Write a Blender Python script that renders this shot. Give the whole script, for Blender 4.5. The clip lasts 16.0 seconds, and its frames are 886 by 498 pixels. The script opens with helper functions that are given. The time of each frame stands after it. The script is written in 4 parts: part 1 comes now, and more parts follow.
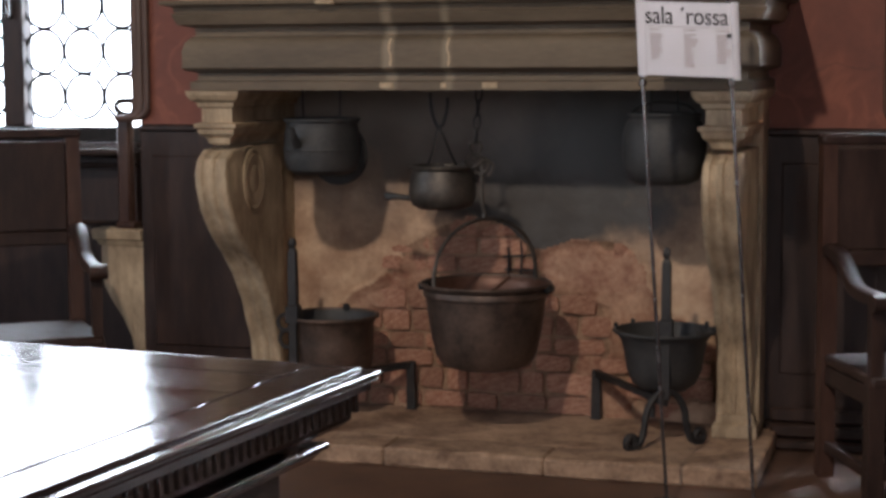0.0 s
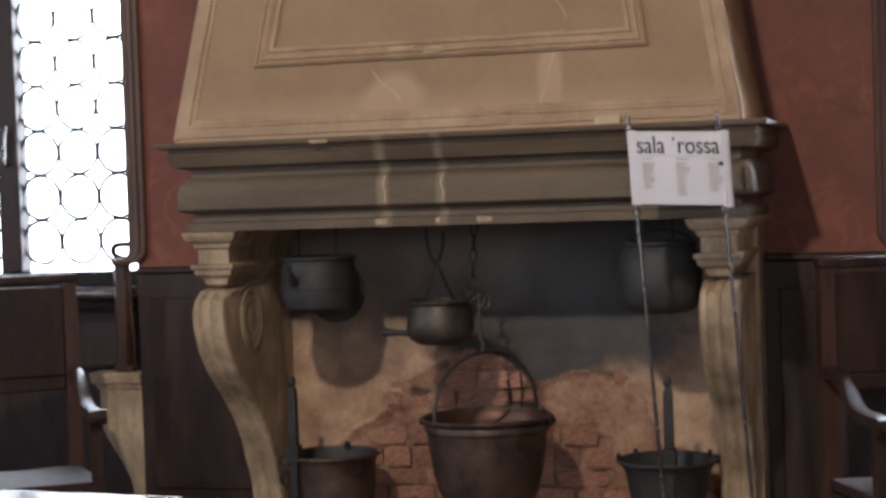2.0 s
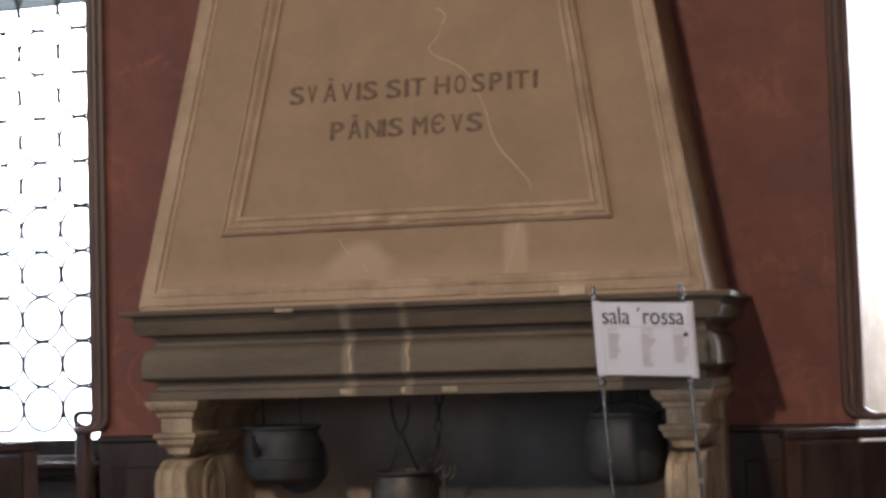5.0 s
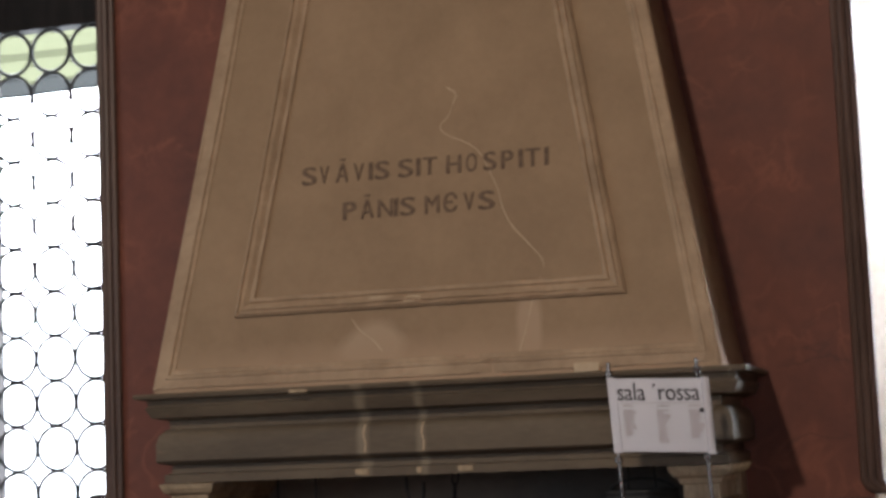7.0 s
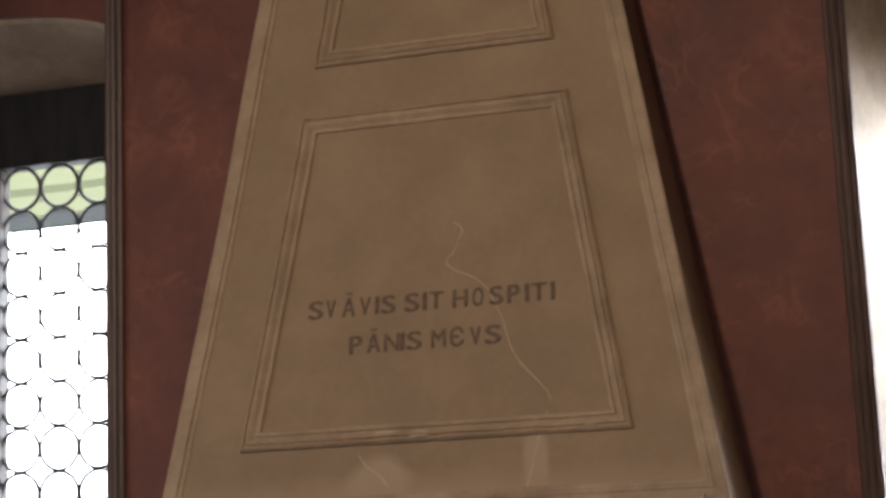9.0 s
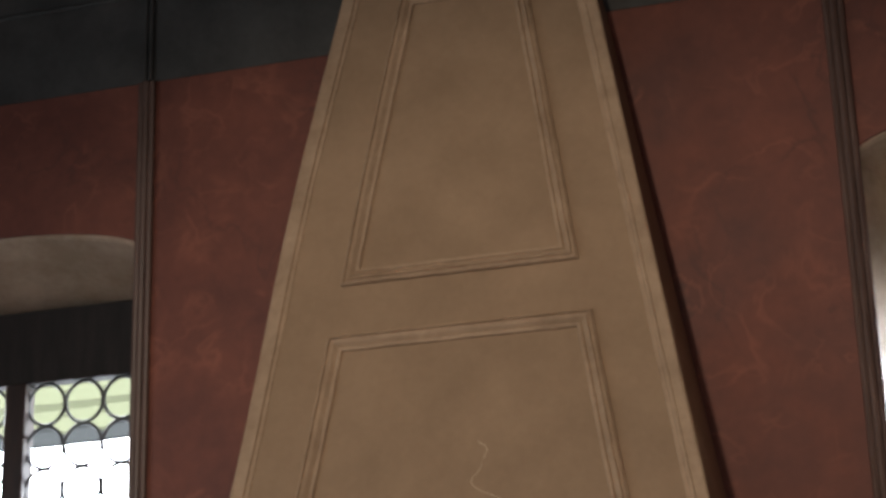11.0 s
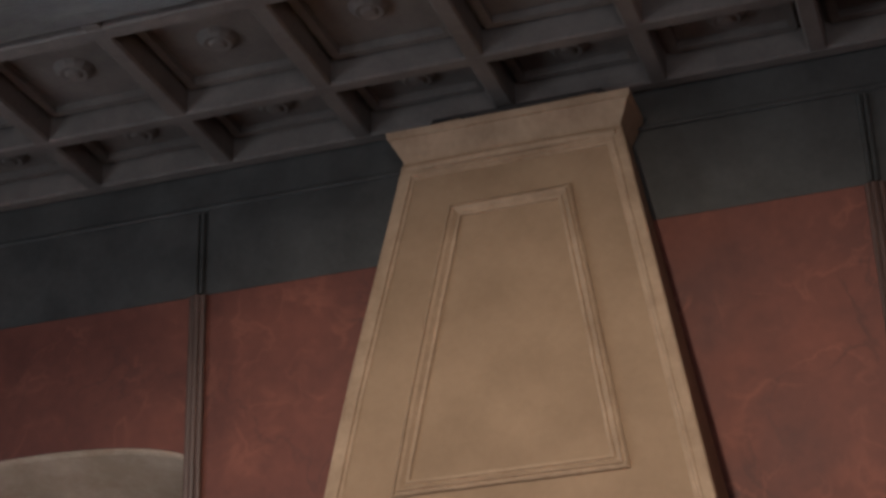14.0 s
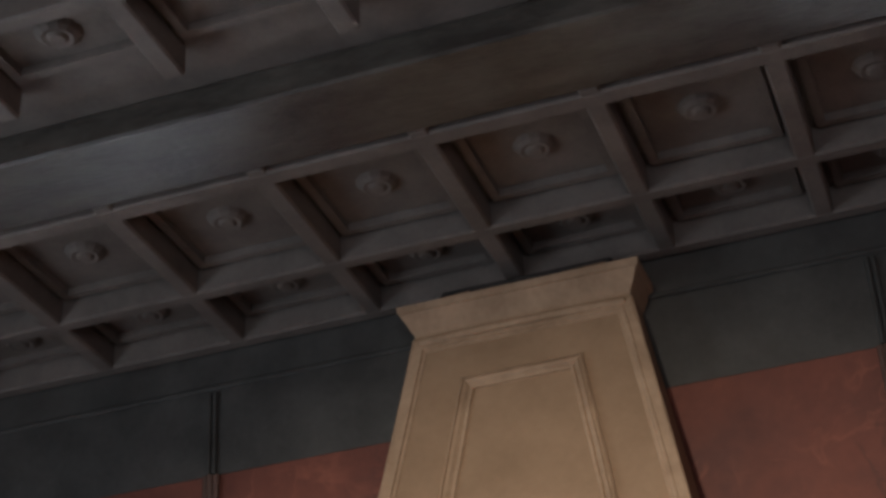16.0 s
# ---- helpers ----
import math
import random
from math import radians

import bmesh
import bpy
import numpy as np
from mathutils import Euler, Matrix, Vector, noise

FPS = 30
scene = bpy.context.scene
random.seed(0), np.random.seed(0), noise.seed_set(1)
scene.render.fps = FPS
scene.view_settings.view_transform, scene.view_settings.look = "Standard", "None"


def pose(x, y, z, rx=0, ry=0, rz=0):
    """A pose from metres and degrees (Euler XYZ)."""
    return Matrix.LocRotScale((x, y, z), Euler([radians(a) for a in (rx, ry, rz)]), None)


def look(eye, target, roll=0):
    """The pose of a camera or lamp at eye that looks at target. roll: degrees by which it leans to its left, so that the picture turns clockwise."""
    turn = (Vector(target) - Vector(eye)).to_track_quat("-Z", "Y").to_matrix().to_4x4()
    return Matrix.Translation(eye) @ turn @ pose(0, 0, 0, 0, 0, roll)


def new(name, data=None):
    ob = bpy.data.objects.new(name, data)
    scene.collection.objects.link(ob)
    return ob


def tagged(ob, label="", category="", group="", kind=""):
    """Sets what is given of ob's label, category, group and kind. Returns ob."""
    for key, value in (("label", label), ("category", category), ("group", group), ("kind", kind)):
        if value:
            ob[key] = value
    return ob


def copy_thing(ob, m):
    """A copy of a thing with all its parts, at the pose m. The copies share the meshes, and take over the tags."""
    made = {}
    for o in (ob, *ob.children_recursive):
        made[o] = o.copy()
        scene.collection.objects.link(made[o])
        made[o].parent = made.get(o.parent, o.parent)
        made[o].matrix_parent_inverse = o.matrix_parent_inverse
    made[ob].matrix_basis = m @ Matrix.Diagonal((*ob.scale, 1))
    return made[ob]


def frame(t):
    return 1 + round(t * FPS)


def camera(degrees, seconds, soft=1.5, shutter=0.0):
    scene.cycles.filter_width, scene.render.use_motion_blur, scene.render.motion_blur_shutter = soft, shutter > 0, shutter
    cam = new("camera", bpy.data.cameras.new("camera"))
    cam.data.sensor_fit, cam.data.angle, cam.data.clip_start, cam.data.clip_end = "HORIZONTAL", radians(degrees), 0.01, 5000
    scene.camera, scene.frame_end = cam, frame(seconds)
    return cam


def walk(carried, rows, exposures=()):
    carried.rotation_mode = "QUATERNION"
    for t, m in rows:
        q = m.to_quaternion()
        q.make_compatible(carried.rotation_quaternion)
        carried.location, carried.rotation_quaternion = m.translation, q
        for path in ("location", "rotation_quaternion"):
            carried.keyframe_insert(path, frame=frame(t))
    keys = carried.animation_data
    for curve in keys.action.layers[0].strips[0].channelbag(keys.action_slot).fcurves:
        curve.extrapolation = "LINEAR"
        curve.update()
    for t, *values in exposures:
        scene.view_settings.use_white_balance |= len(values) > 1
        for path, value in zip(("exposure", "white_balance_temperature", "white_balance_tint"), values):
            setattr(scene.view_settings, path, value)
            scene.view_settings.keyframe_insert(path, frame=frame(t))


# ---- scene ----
cam = camera(28.61, 16.0, soft=3.3)
EYE = (1.890, -7.134, 1.600)
# seconds, degrees to the left of the wall's normal, degrees up, roll
TURNS = [
    (0, 16.95, -6.36, -0.34),
    (0.5, 16.61, -5.60, -0.88),
    (1, 16.76, -3.40, -1.74),
    (1.5, 16.63, -2.85, -1.98),
    (2, 16.79, -1.93, -1.94),
    (2.5, 16.42, -1.20, -1.75),
    (3, 15.76, -0.31, -1.71),
    (3.5, 15.58, 0.06, -1.45),
    (4, 15.43, 0.95, -1.61),
    (4.2, 15.43, 1.71, -1.66),
    (6.3, 15.92, 4.91, -2.10),
    (6.5, 15.89, 5.27, -2.54),
    (7, 15.83, 6.22, -2.38),
    (7.5, 15.41, 7.99, -2.75),
    (8, 15.21, 9.09, -2.58),
    (8.5, 15.48, 9.66, -2.55),
    (9, 15.86, 10.65, -2.32),
    (9.5, 16.05, 13.03, -2.03),
    (10, 16.37, 14.61, -1.75),
    (10.2, 16.36, 15.38, -1.53),
    (12.3, 17.00, 21.04, -2.90),
    (12.5, 17.16, 21.66, -2.96),
    (13, 17.62, 23.44, -2.60),
    (13.5, 17.96, 25.01, -1.83),
    (14, 17.96, 24.83, -1.82),
    (14.5, 17.54, 26.11, -2.99),
    (15, 17.38, 27.66, -2.96),
    (15.5, 17.53, 29.10, -2.97),
    (16, 18.09, 30.54, -3.18),
]
EXPOSURES = [(0, 0.18, 5800, 10), (4, 0.15, 5780, 10), (6.5, -0.3, 5950, 10), (8, -0.43, 6100, 10), (10, -0.5, 6200, 10), (12.5, 0.06, 5840, 11), (13.5, 0.23, 5830, 11.5), (16, 0.23, 5850, 10.5)]
walk(cam, [(t, pose(*EYE, 90 + up, 0, left) @ pose(0, 0, 0, 0, 0, lean)) for t, left, up, lean in TURNS], EXPOSURES)

# ---- light ----
world = bpy.data.worlds.new("sky")
scene.world = world
world.use_nodes = True
wn = world.node_tree.nodes
sky = wn.new("ShaderNodeTexSky")
sky.sky_type, sky.sun_disc, sky.sun_elevation, sky.sun_rotation = "NISHITA", False, radians(40), radians(150)
world.node_tree.links.new(sky.outputs[0], wn["Background"].inputs[0])
wn["Background"].inputs[1].default_value = 0.12


def lamp(name, kind, m, power, color, **settings):
    data = bpy.data.lights.new(name, kind)
    data.energy, data.color = power, color
    for key, value in settings.items():
        if key == "size":
            data.shape, data.size, data.size_y = "RECTANGLE", *value
        elif key == "radius":
            data.shadow_soft_size = value
        elif key == "spread":
            data.spread = radians(value)
        elif key == "cone":
            data.spot_size, data.spot_blend = radians(value[0]), value[1]
    ob = new(name, data)
    ob.matrix_world = m
    return ob


# spotlight fixed high on the room's rear beam, aimed at the chimney piece
lamp("spotlight_beam", "SPOT", look((0.20, -7.6, 5.60), (0.22, -0.4, 1.68)), 1050, (1.0, 0.80, 0.60), radius=0.14, cone=(62, 0.8))
# fill light added behind the camera, set in unseen window openings
for x, power in ((-2.0, 30), (3.5, 58)):
    lamp("fill_rear", "AREA", look((x, -9.75, 2.6), (x, 0, 2.4)), power, (1.0, 0.97, 0.95), size=(1.7, 2.6))
# fill light added along the side wall, to lift ceiling and beams
for y, power in ((-3.6, 50), (-6.6, 62)):
    lamp("fill_side", "AREA", look((-5.05, y, 2.6), (0, y, 2.7)), power, (0.93, 0.97, 1.0), size=(1.3, 2.4))

# extra lamp added outside the narrow window, to brighten its jamb
lamp("daylight_window", "AREA", look((2.06, 0.70, 2.58), (1.4, -3, 1.7)), 100, (0.93, 0.97, 1.0), size=(0.42, 1.8), spread=125)

# ---- materials ----


def mat(name, dark, light, rough=0.7, metal=0.0, scale=6.0, fine=60.0, bump=0.25, stretch=(1, 1, 1), spread=(0.35, 0.68), vary=0.0, specular=0.5, coat=0.0):
    """Two-scale mottled surface: large stains between two colours, fine grain in relief."""
    m = bpy.data.materials.new(name)
    m.use_nodes = True
    n, l = m.node_tree.nodes, m.node_tree.links
    b = n["Principled BSDF"]
    co = n.new("ShaderNodeTexCoord")
    mp = n.new("ShaderNodeMapping")
    mp.inputs["Scale"].default_value = stretch
    l.new(co.outputs["Object"], mp.inputs[0])
    big, small = n.new("ShaderNodeTexNoise"), n.new("ShaderNodeTexNoise")
    for tex, sc, det in ((big, scale, 6), (small, fine, 4)):
        tex.inputs["Scale"].default_value, tex.inputs["Detail"].default_value = sc, det
        tex.inputs["Roughness"].default_value = 0.62
        l.new(mp.outputs[0], tex.inputs["Vector"])
    mix = n.new("ShaderNodeMath")
    mix.operation = "MULTIPLY_ADD"
    mix.inputs[1].default_value = 0.3
    l.new(small.outputs[0], mix.inputs[0])
    sub = n.new("ShaderNodeMath")
    sub.operation = "MULTIPLY_ADD"
    sub.inputs[1].default_value, sub.inputs[2].default_value = 1.0, -0.15
    l.new(big.outputs[0], sub.inputs[0])
    l.new(sub.outputs[0], mix.inputs[2])
    ramp = n.new("ShaderNodeValToRGB")
    ramp.color_ramp.elements[0].position, ramp.color_ramp.elements[1].position = spread
    ramp.color_ramp.elements[0].color, ramp.color_ramp.elements[1].color = (*dark, 1), (*light, 1)
    l.new(mix.outputs[0], ramp.inputs[0])
    out = ramp.outputs[0]
    if vary:
        info, hsv = n.new("ShaderNodeObjectInfo"), n.new("ShaderNodeHueSaturation")
        mr = n.new("ShaderNodeMapRange")
        mr.inputs[3].default_value, mr.inputs[4].default_value = 1 - vary, 1 + vary
        l.new(info.outputs["Random"], mr.inputs[0])
        l.new(mr.outputs[0], hsv.inputs["Value"])
        l.new(out, hsv.inputs["Color"])
        out = hsv.outputs[0]
    l.new(out, b.inputs["Base Color"])
    rr = n.new("ShaderNodeMapRange")
    rr.inputs[3].default_value, rr.inputs[4].default_value = max(rough - 0.12, 0.03), min(rough + 0.12, 1)
    l.new(big.outputs[0], rr.inputs[0])
    l.new(rr.outputs[0], b.inputs["Roughness"])
    b.inputs["Metallic"].default_value = metal
    b.inputs["Specular IOR Level"].default_value = specular
    b.inputs["Coat Weight"].default_value = coat
    bp = n.new("ShaderNodeBump")
    bp.inputs["Strength"].default_value, bp.inputs["Distance"].default_value = bump, 0.01
    l.new(mix.outputs[0], bp.inputs["Height"])
    l.new(bp.outputs[0], b.inputs["Normal"])
    return m


def stained(m, color, centre, size, edge=0.35):
    """Adds one patch of colour with its own outline to a material, in object space."""
    n, l = m.node_tree.nodes, m.node_tree.links
    b = n["Principled BSDF"]
    was = b.inputs["Base Color"].links[0].from_socket
    co, mp, ns = n.new("ShaderNodeTexCoord"), n.new("ShaderNodeMapping"), n.new("ShaderNodeTexNoise")
    mp.inputs["Location"].default_value = [-c / s for c, s in zip(centre, size)]
    mp.inputs["Scale"].default_value = [1 / s for s in size]
    ns.inputs["Scale"].default_value, ns.inputs["Detail"].default_value = 5, 5
    l.new(co.outputs["Object"], mp.inputs[0])
    l.new(co.outputs["Object"], ns.inputs["Vector"])
    ln = n.new("ShaderNodeVectorMath")
    ln.operation = "LENGTH"
    l.new(mp.outputs[0], ln.inputs[0])
    add = n.new("ShaderNodeMath")
    add.operation = "MULTIPLY_ADD"
    add.inputs[1].default_value = 0.9
    l.new(ns.outputs[0], add.inputs[0])
    l.new(ln.outputs["Value"], add.inputs[2])
    mr = n.new("ShaderNodeMapRange")
    mr.inputs[1].default_value, mr.inputs[2].default_value = 1.45 - edge, 1.45 + edge
    mr.inputs[3].default_value, mr.inputs[4].default_value = 1, 0
    l.new(add.outputs[0], mr.inputs[0])
    mx = n.new("ShaderNodeMixRGB")
    mx.inputs[2].default_value = (*color, 1)
    l.new(mr.outputs[0], mx.inputs[0])
    l.new(was, mx.inputs[1])
    l.new(mx.outputs[0], b.inputs["Base Color"])
    return m


PLASTER_HOOD = mat("hood_plaster", (0.252, 0.168, 0.096), (0.338, 0.232, 0.139), 0.8, scale=3.2, fine=28, bump=0.2, spread=(0.3, 0.72))
PLASTER_HOOD = stained(stained(stained(PLASTER_HOOD, (0.41, 0.295, 0.192), (-0.22, -0.78, 1.95), (0.13, 9, 0.10), 0.22), (0.41, 0.29, 0.19), (0.41, -0.78, 1.98), (0.05, 9, 0.15), 0.22), (0.40, 0.275, 0.175), (0.05, -0.8, 1.85), (1.3, 9, 0.10), 0.6)
# hood plaster a step lighter, to put light on the raised edges
PLASTER_MOULD = mat("lit_moulding_plaster", (0.275, 0.188, 0.113), (0.45, 0.325, 0.210), 0.75, scale=4.5, fine=34, bump=0.3, spread=(0.3, 0.72))
PLASTER_PALE = mat("pale_repair_plaster", (0.46, 0.34, 0.22), (0.60, 0.48, 0.33), 0.85, scale=9, fine=60, bump=0.25)
STONE = mat("worn_stone", (0.23, 0.17, 0.105), (0.50, 0.385, 0.25), 0.75, scale=5, fine=50, bump=0.5, stretch=(2.2, 2.2, 0.8))
# mantel stone, darker than the legs and imposts
STONE_DARK = mat("darker_stone", (0.088, 0.065, 0.042), (0.154, 0.117, 0.077), 0.7, scale=3, fine=40, bump=0.3, stretch=(0.5, 1, 2))
STONE_DARK = stained(stained(STONE_DARK, (0.22, 0.175, 0.12), (-0.275, -0.74, 1.62), (0.022, 9, 0.5), 0.5), (0.21, 0.168, 0.115), (-0.04, -0.74, 1.62), (0.018, 9, 0.5), 0.5)
HEARTH = mat("hearth_stone", (0.145, 0.085, 0.052), (0.42, 0.285, 0.185), 0.8, scale=7, fine=50, bump=0.5, vary=0.12)
RED = mat("red_stucco", (0.112, 0.034, 0.022), (0.208, 0.068, 0.042), 0.66, scale=2.0, fine=14, bump=0.08, spread=(0.32, 0.72))


def veined(m, color, scale, width, amount):
    """Thin wandering veins over a marbled stucco."""
    n, l = m.node_tree.nodes, m.node_tree.links
    b = n["Principled BSDF"]
    was = b.inputs["Base Color"].links[0].from_socket
    co, ns, ramp, mask, mul, mx = (n.new(k) for k in ("ShaderNodeTexCoord", "ShaderNodeTexNoise", "ShaderNodeValToRGB", "ShaderNodeTexNoise", "ShaderNodeMath", "ShaderNodeMixRGB"))
    ns.inputs["Scale"].default_value, ns.inputs["Detail"].default_value, ns.inputs["Distortion"].default_value = scale, 5, 0.8
    mask.inputs["Scale"].default_value, mask.inputs["Detail"].default_value = scale * 0.9, 2
    l.new(co.outputs["Object"], ns.inputs["Vector"])
    l.new(co.outputs["Object"], mask.inputs["Vector"])
    e = ramp.color_ramp.elements
    e[0].position, e[0].color = 0.5 - width, (0, 0, 0, 1)
    e[1].position, e[1].color = 0.5, (1, 1, 1, 1)
    last = e.new(0.5 + width)
    last.color = (0, 0, 0, 1)
    l.new(ns.outputs[0], ramp.inputs[0])
    sm = n.new("ShaderNodeMapRange")
    sm.inputs[1].default_value, sm.inputs[2].default_value, sm.inputs[4].default_value = 0.48, 0.62, amount
    l.new(mask.outputs[0], sm.inputs[0])
    mul.operation = "MULTIPLY"
    l.new(ramp.outputs[0], mul.inputs[0])
    l.new(sm.outputs[0], mul.inputs[1])
    l.new(mul.outputs[0], mx.inputs[0])
    mx.inputs[2].default_value = (*color, 1)
    l.new(was, mx.inputs[1])
    l.new(mx.outputs[0], b.inputs["Base Color"])
    return m


veined(RED, (0.30, 0.105, 0.062), 2.2, 0.03, 0.45)
veined(RED, (0.31, 0.110, 0.062), 3.1, 0.028, 0.4)
veined(RED, (0.075, 0.028, 0.021), 1.7, 0.02, 0.5)
FRIEZE = mat("dark_frieze_paint", (0.040, 0.041, 0.038), (0.074, 0.075, 0.069), 0.6, scale=3, fine=30, bump=0.1)
WOOD = mat("dark_walnut", (0.020, 0.012, 0.010), (0.048, 0.027, 0.020), 0.45, scale=5, fine=70, bump=0.12, stretch=(3, 3, 0.6), specular=0.35)
WOOD_TABLE = mat("polished_table_wood", (0.022, 0.015, 0.012), (0.052, 0.034, 0.026), 0.15, scale=5, fine=70, bump=0.09, stretch=(0.45, 4, 4), vary=0.15)
WOOD_EDGE = mat("waxed_table_moulding", (0.020, 0.015, 0.014), (0.046, 0.033, 0.029), 0.10, scale=5, fine=60, bump=0.02, coat=0.6)
TRIM = mat("brown_trim_paint", (0.075, 0.044, 0.034), (0.135, 0.082, 0.064), 0.5, scale=6, fine=60, bump=0.1, stretch=(3, 3, 0.5))
BOARD = mat("blackened_boarding", (0.012, 0.011, 0.011), (0.026, 0.023, 0.022), 0.7, scale=5, fine=50, bump=0.15, stretch=(3, 3, 0.5), specular=0.3)
WOOD_RED = mat("reddish_wood", (0.035, 0.015, 0.009), (0.070, 0.033, 0.021), 0.45, scale=6, fine=70, bump=0.1, stretch=(3, 3, 0.6))
CEIL = mat("ceiling_wood", (0.122, 0.110, 0.097), (0.190, 0.168, 0.148), 0.75, scale=4, fine=40, bump=0.25)
CEIL_BEAM = mat("beam_wood", (0.045, 0.042, 0.037), (0.105, 0.100, 0.086), 0.34, scale=3.2, fine=26, bump=1.0, stretch=(0.8, 2, 2))
# soot stains, shaped to take in an arc of shadow and greyed for haze
PLASTER_BACK = stained(stained(stained(mat("firebox_plaster", (0.33, 0.20, 0.125), (0.57, 0.405, 0.27), 0.9, scale=5, fine=32, bump=1.0), (0.056, 0.047, 0.041), (0.14, 0.03, 1.37), (0.62, 1, 0.64), 0.12), (0.100, 0.097, 0.095), (0.36, 0.03, 1.46), (0.60, 1, 0.62), 0.30), (0.21, 0.18, 0.155), (-0.62, 0.03, 1.55), (0.7, 1, 0.55))
BRICK = mat("old_red_brick", (0.26, 0.110, 0.070), (0.47, 0.275, 0.185), 0.9, scale=7, fine=60, bump=0.6, vary=0.25)
ROUGHCAST = mat("rubbed_pink_roughcast", (0.23, 0.105, 0.066), (0.46, 0.29, 0.19), 0.92, scale=5, fine=40, bump=0.6)
MORTAR = mat("old_lime_mortar", (0.17, 0.095, 0.06), (0.42, 0.28, 0.18), 0.95, scale=6, fine=50, bump=0.7)
SOOT = mat("sooty_lining", (0.03, 0.028, 0.026), (0.07, 0.062, 0.056), 0.95, scale=4, fine=40, bump=0.3)
IRON = mat("black_iron", (0.022, 0.021, 0.022), (0.046, 0.043, 0.041), 0.58, 0.45, scale=14, fine=90, bump=0.3)
IRON_POT = mat("sooty_iron_pot", (0.030, 0.031, 0.032), (0.058, 0.056, 0.054), 0.6, 0.3, scale=10, fine=80, bump=0.25)
TIN = mat("tarnished_tin", (0.052, 0.046, 0.040), (0.125, 0.106, 0.088), 0.5, 0.7, scale=8, fine=70, bump=0.2)
COPPER = mat("tarnished_copper", (0.055, 0.040, 0.032), (0.150, 0.102, 0.078), 0.5, 0.6, scale=7, fine=60, bump=0.25)
COPPER_IN = mat("copper_inside", (0.085, 0.042, 0.029), (0.155, 0.082, 0.054), 0.45, 0.6, scale=7, fine=60, bump=0.2)
STEEL = mat("chrome_rod", (0.20, 0.20, 0.20), (0.32, 0.32, 0.32), 0.25, 1.0, scale=20, fine=90, bump=0.02)
PAPER = mat("white_card", (0.56, 0.54, 0.57), (0.64, 0.62, 0.65), 0.6, scale=3, fine=60, bump=0.02)
INK = mat("grey_black_print", (0.03, 0.028, 0.028), (0.05, 0.045, 0.045), 0.7, scale=20, fine=90, bump=0.0)
INK_PALE = mat("pale_print", (0.33, 0.28, 0.26), (0.42, 0.36, 0.34), 0.7, scale=20, fine=90, bump=0.0)
CARVED = mat("dark_letter_paint", (0.085, 0.052, 0.034), (0.21, 0.142, 0.092), 0.85, scale=26, fine=80, bump=0.2)
REVEAL = mat("niche_plaster", (0.34, 0.26, 0.18), (0.50, 0.40, 0.30), 0.85, scale=3, fine=30, bump=0.25)
FLOOR = mat("terracotta_floor", (0.062, 0.032, 0.020), (0.125, 0.068, 0.042), 0.55, scale=4, fine=40, bump=0.2)
LEAD = mat("lead_came", (0.03, 0.03, 0.032), (0.06, 0.06, 0.06), 0.5, 0.5, scale=20, fine=80, bump=0.1)
WALLPLAIN = mat("room_plaster", (0.20, 0.06, 0.04), (0.30, 0.10, 0.07), 0.7, scale=2, fine=20, bump=0.1)


def plain(name, kind, **values):
    m = bpy.data.materials.new(name)
    m.use_nodes = True
    n, l = m.node_tree.nodes, m.node_tree.links
    n.remove(n["Principled BSDF"])
    sh = n.new(kind)
    for key, value in values.items():
        sh.inputs[key.replace("_", " ")].default_value = value
    l.new(sh.outputs[0], n["Material Output"].inputs[0])
    return m


EAVE = plain("yellow_green_awning_cloth", "ShaderNodeBsdfTranslucent", Color=(0.066, 0.069, 0.042, 1))
GREY = plain("grey_valance_cloth", "ShaderNodeBsdfTranslucent", Color=(0.022, 0.023, 0.0225, 1))
OUTSIDE = plain("bright_overcast_distance", "ShaderNodeEmission", Color=(0.95, 0.97, 1.0, 1))
# sky brighter overhead than the pale distance near the horizon
on, ol = OUTSIDE.node_tree.nodes, OUTSIDE.node_tree.links
oc, ox, om = on.new("ShaderNodeTexCoord"), on.new("ShaderNodeSeparateXYZ"), on.new("ShaderNodeMapRange")
om.inputs[1].default_value, om.inputs[2].default_value, om.inputs[3].default_value, om.inputs[4].default_value = 2.2, 5.2, 8.0, 28.0
ol.new(oc.outputs["Object"], ox.inputs[0])
ol.new(ox.outputs[2], om.inputs[0])
ol.new(om.outputs[0], on["Emission"].inputs["Strength"])
GLASS = bpy.data.materials.new("roundel_glass")
GLASS.use_nodes = True
gb = GLASS.node_tree.nodes["Principled BSDF"]
gb.inputs["Transmission Weight"].default_value, gb.inputs["Roughness"].default_value, gb.inputs["IOR"].default_value = 1.0, 0.04, 1.08
gb.inputs["Base Color"].default_value = (0.97, 0.98, 0.96, 1)
ACRYLIC = bpy.data.materials.new("clear_acrylic")
ACRYLIC.use_nodes = True
gb = ACRYLIC.node_tree.nodes["Principled BSDF"]
gb.inputs["Transmission Weight"].default_value, gb.inputs["Roughness"].default_value, gb.inputs["IOR"].default_value = 1.0, 0.02, 1.03

# ---- mesh helpers ----


def thing(name, label, category, at=(0, 0, 0), turn=0.0, group="", kind=""):
    ob = new(name)
    ob.matrix_world = pose(*at, 0, 0, turn)
    return tagged(ob, label, category, group, kind)


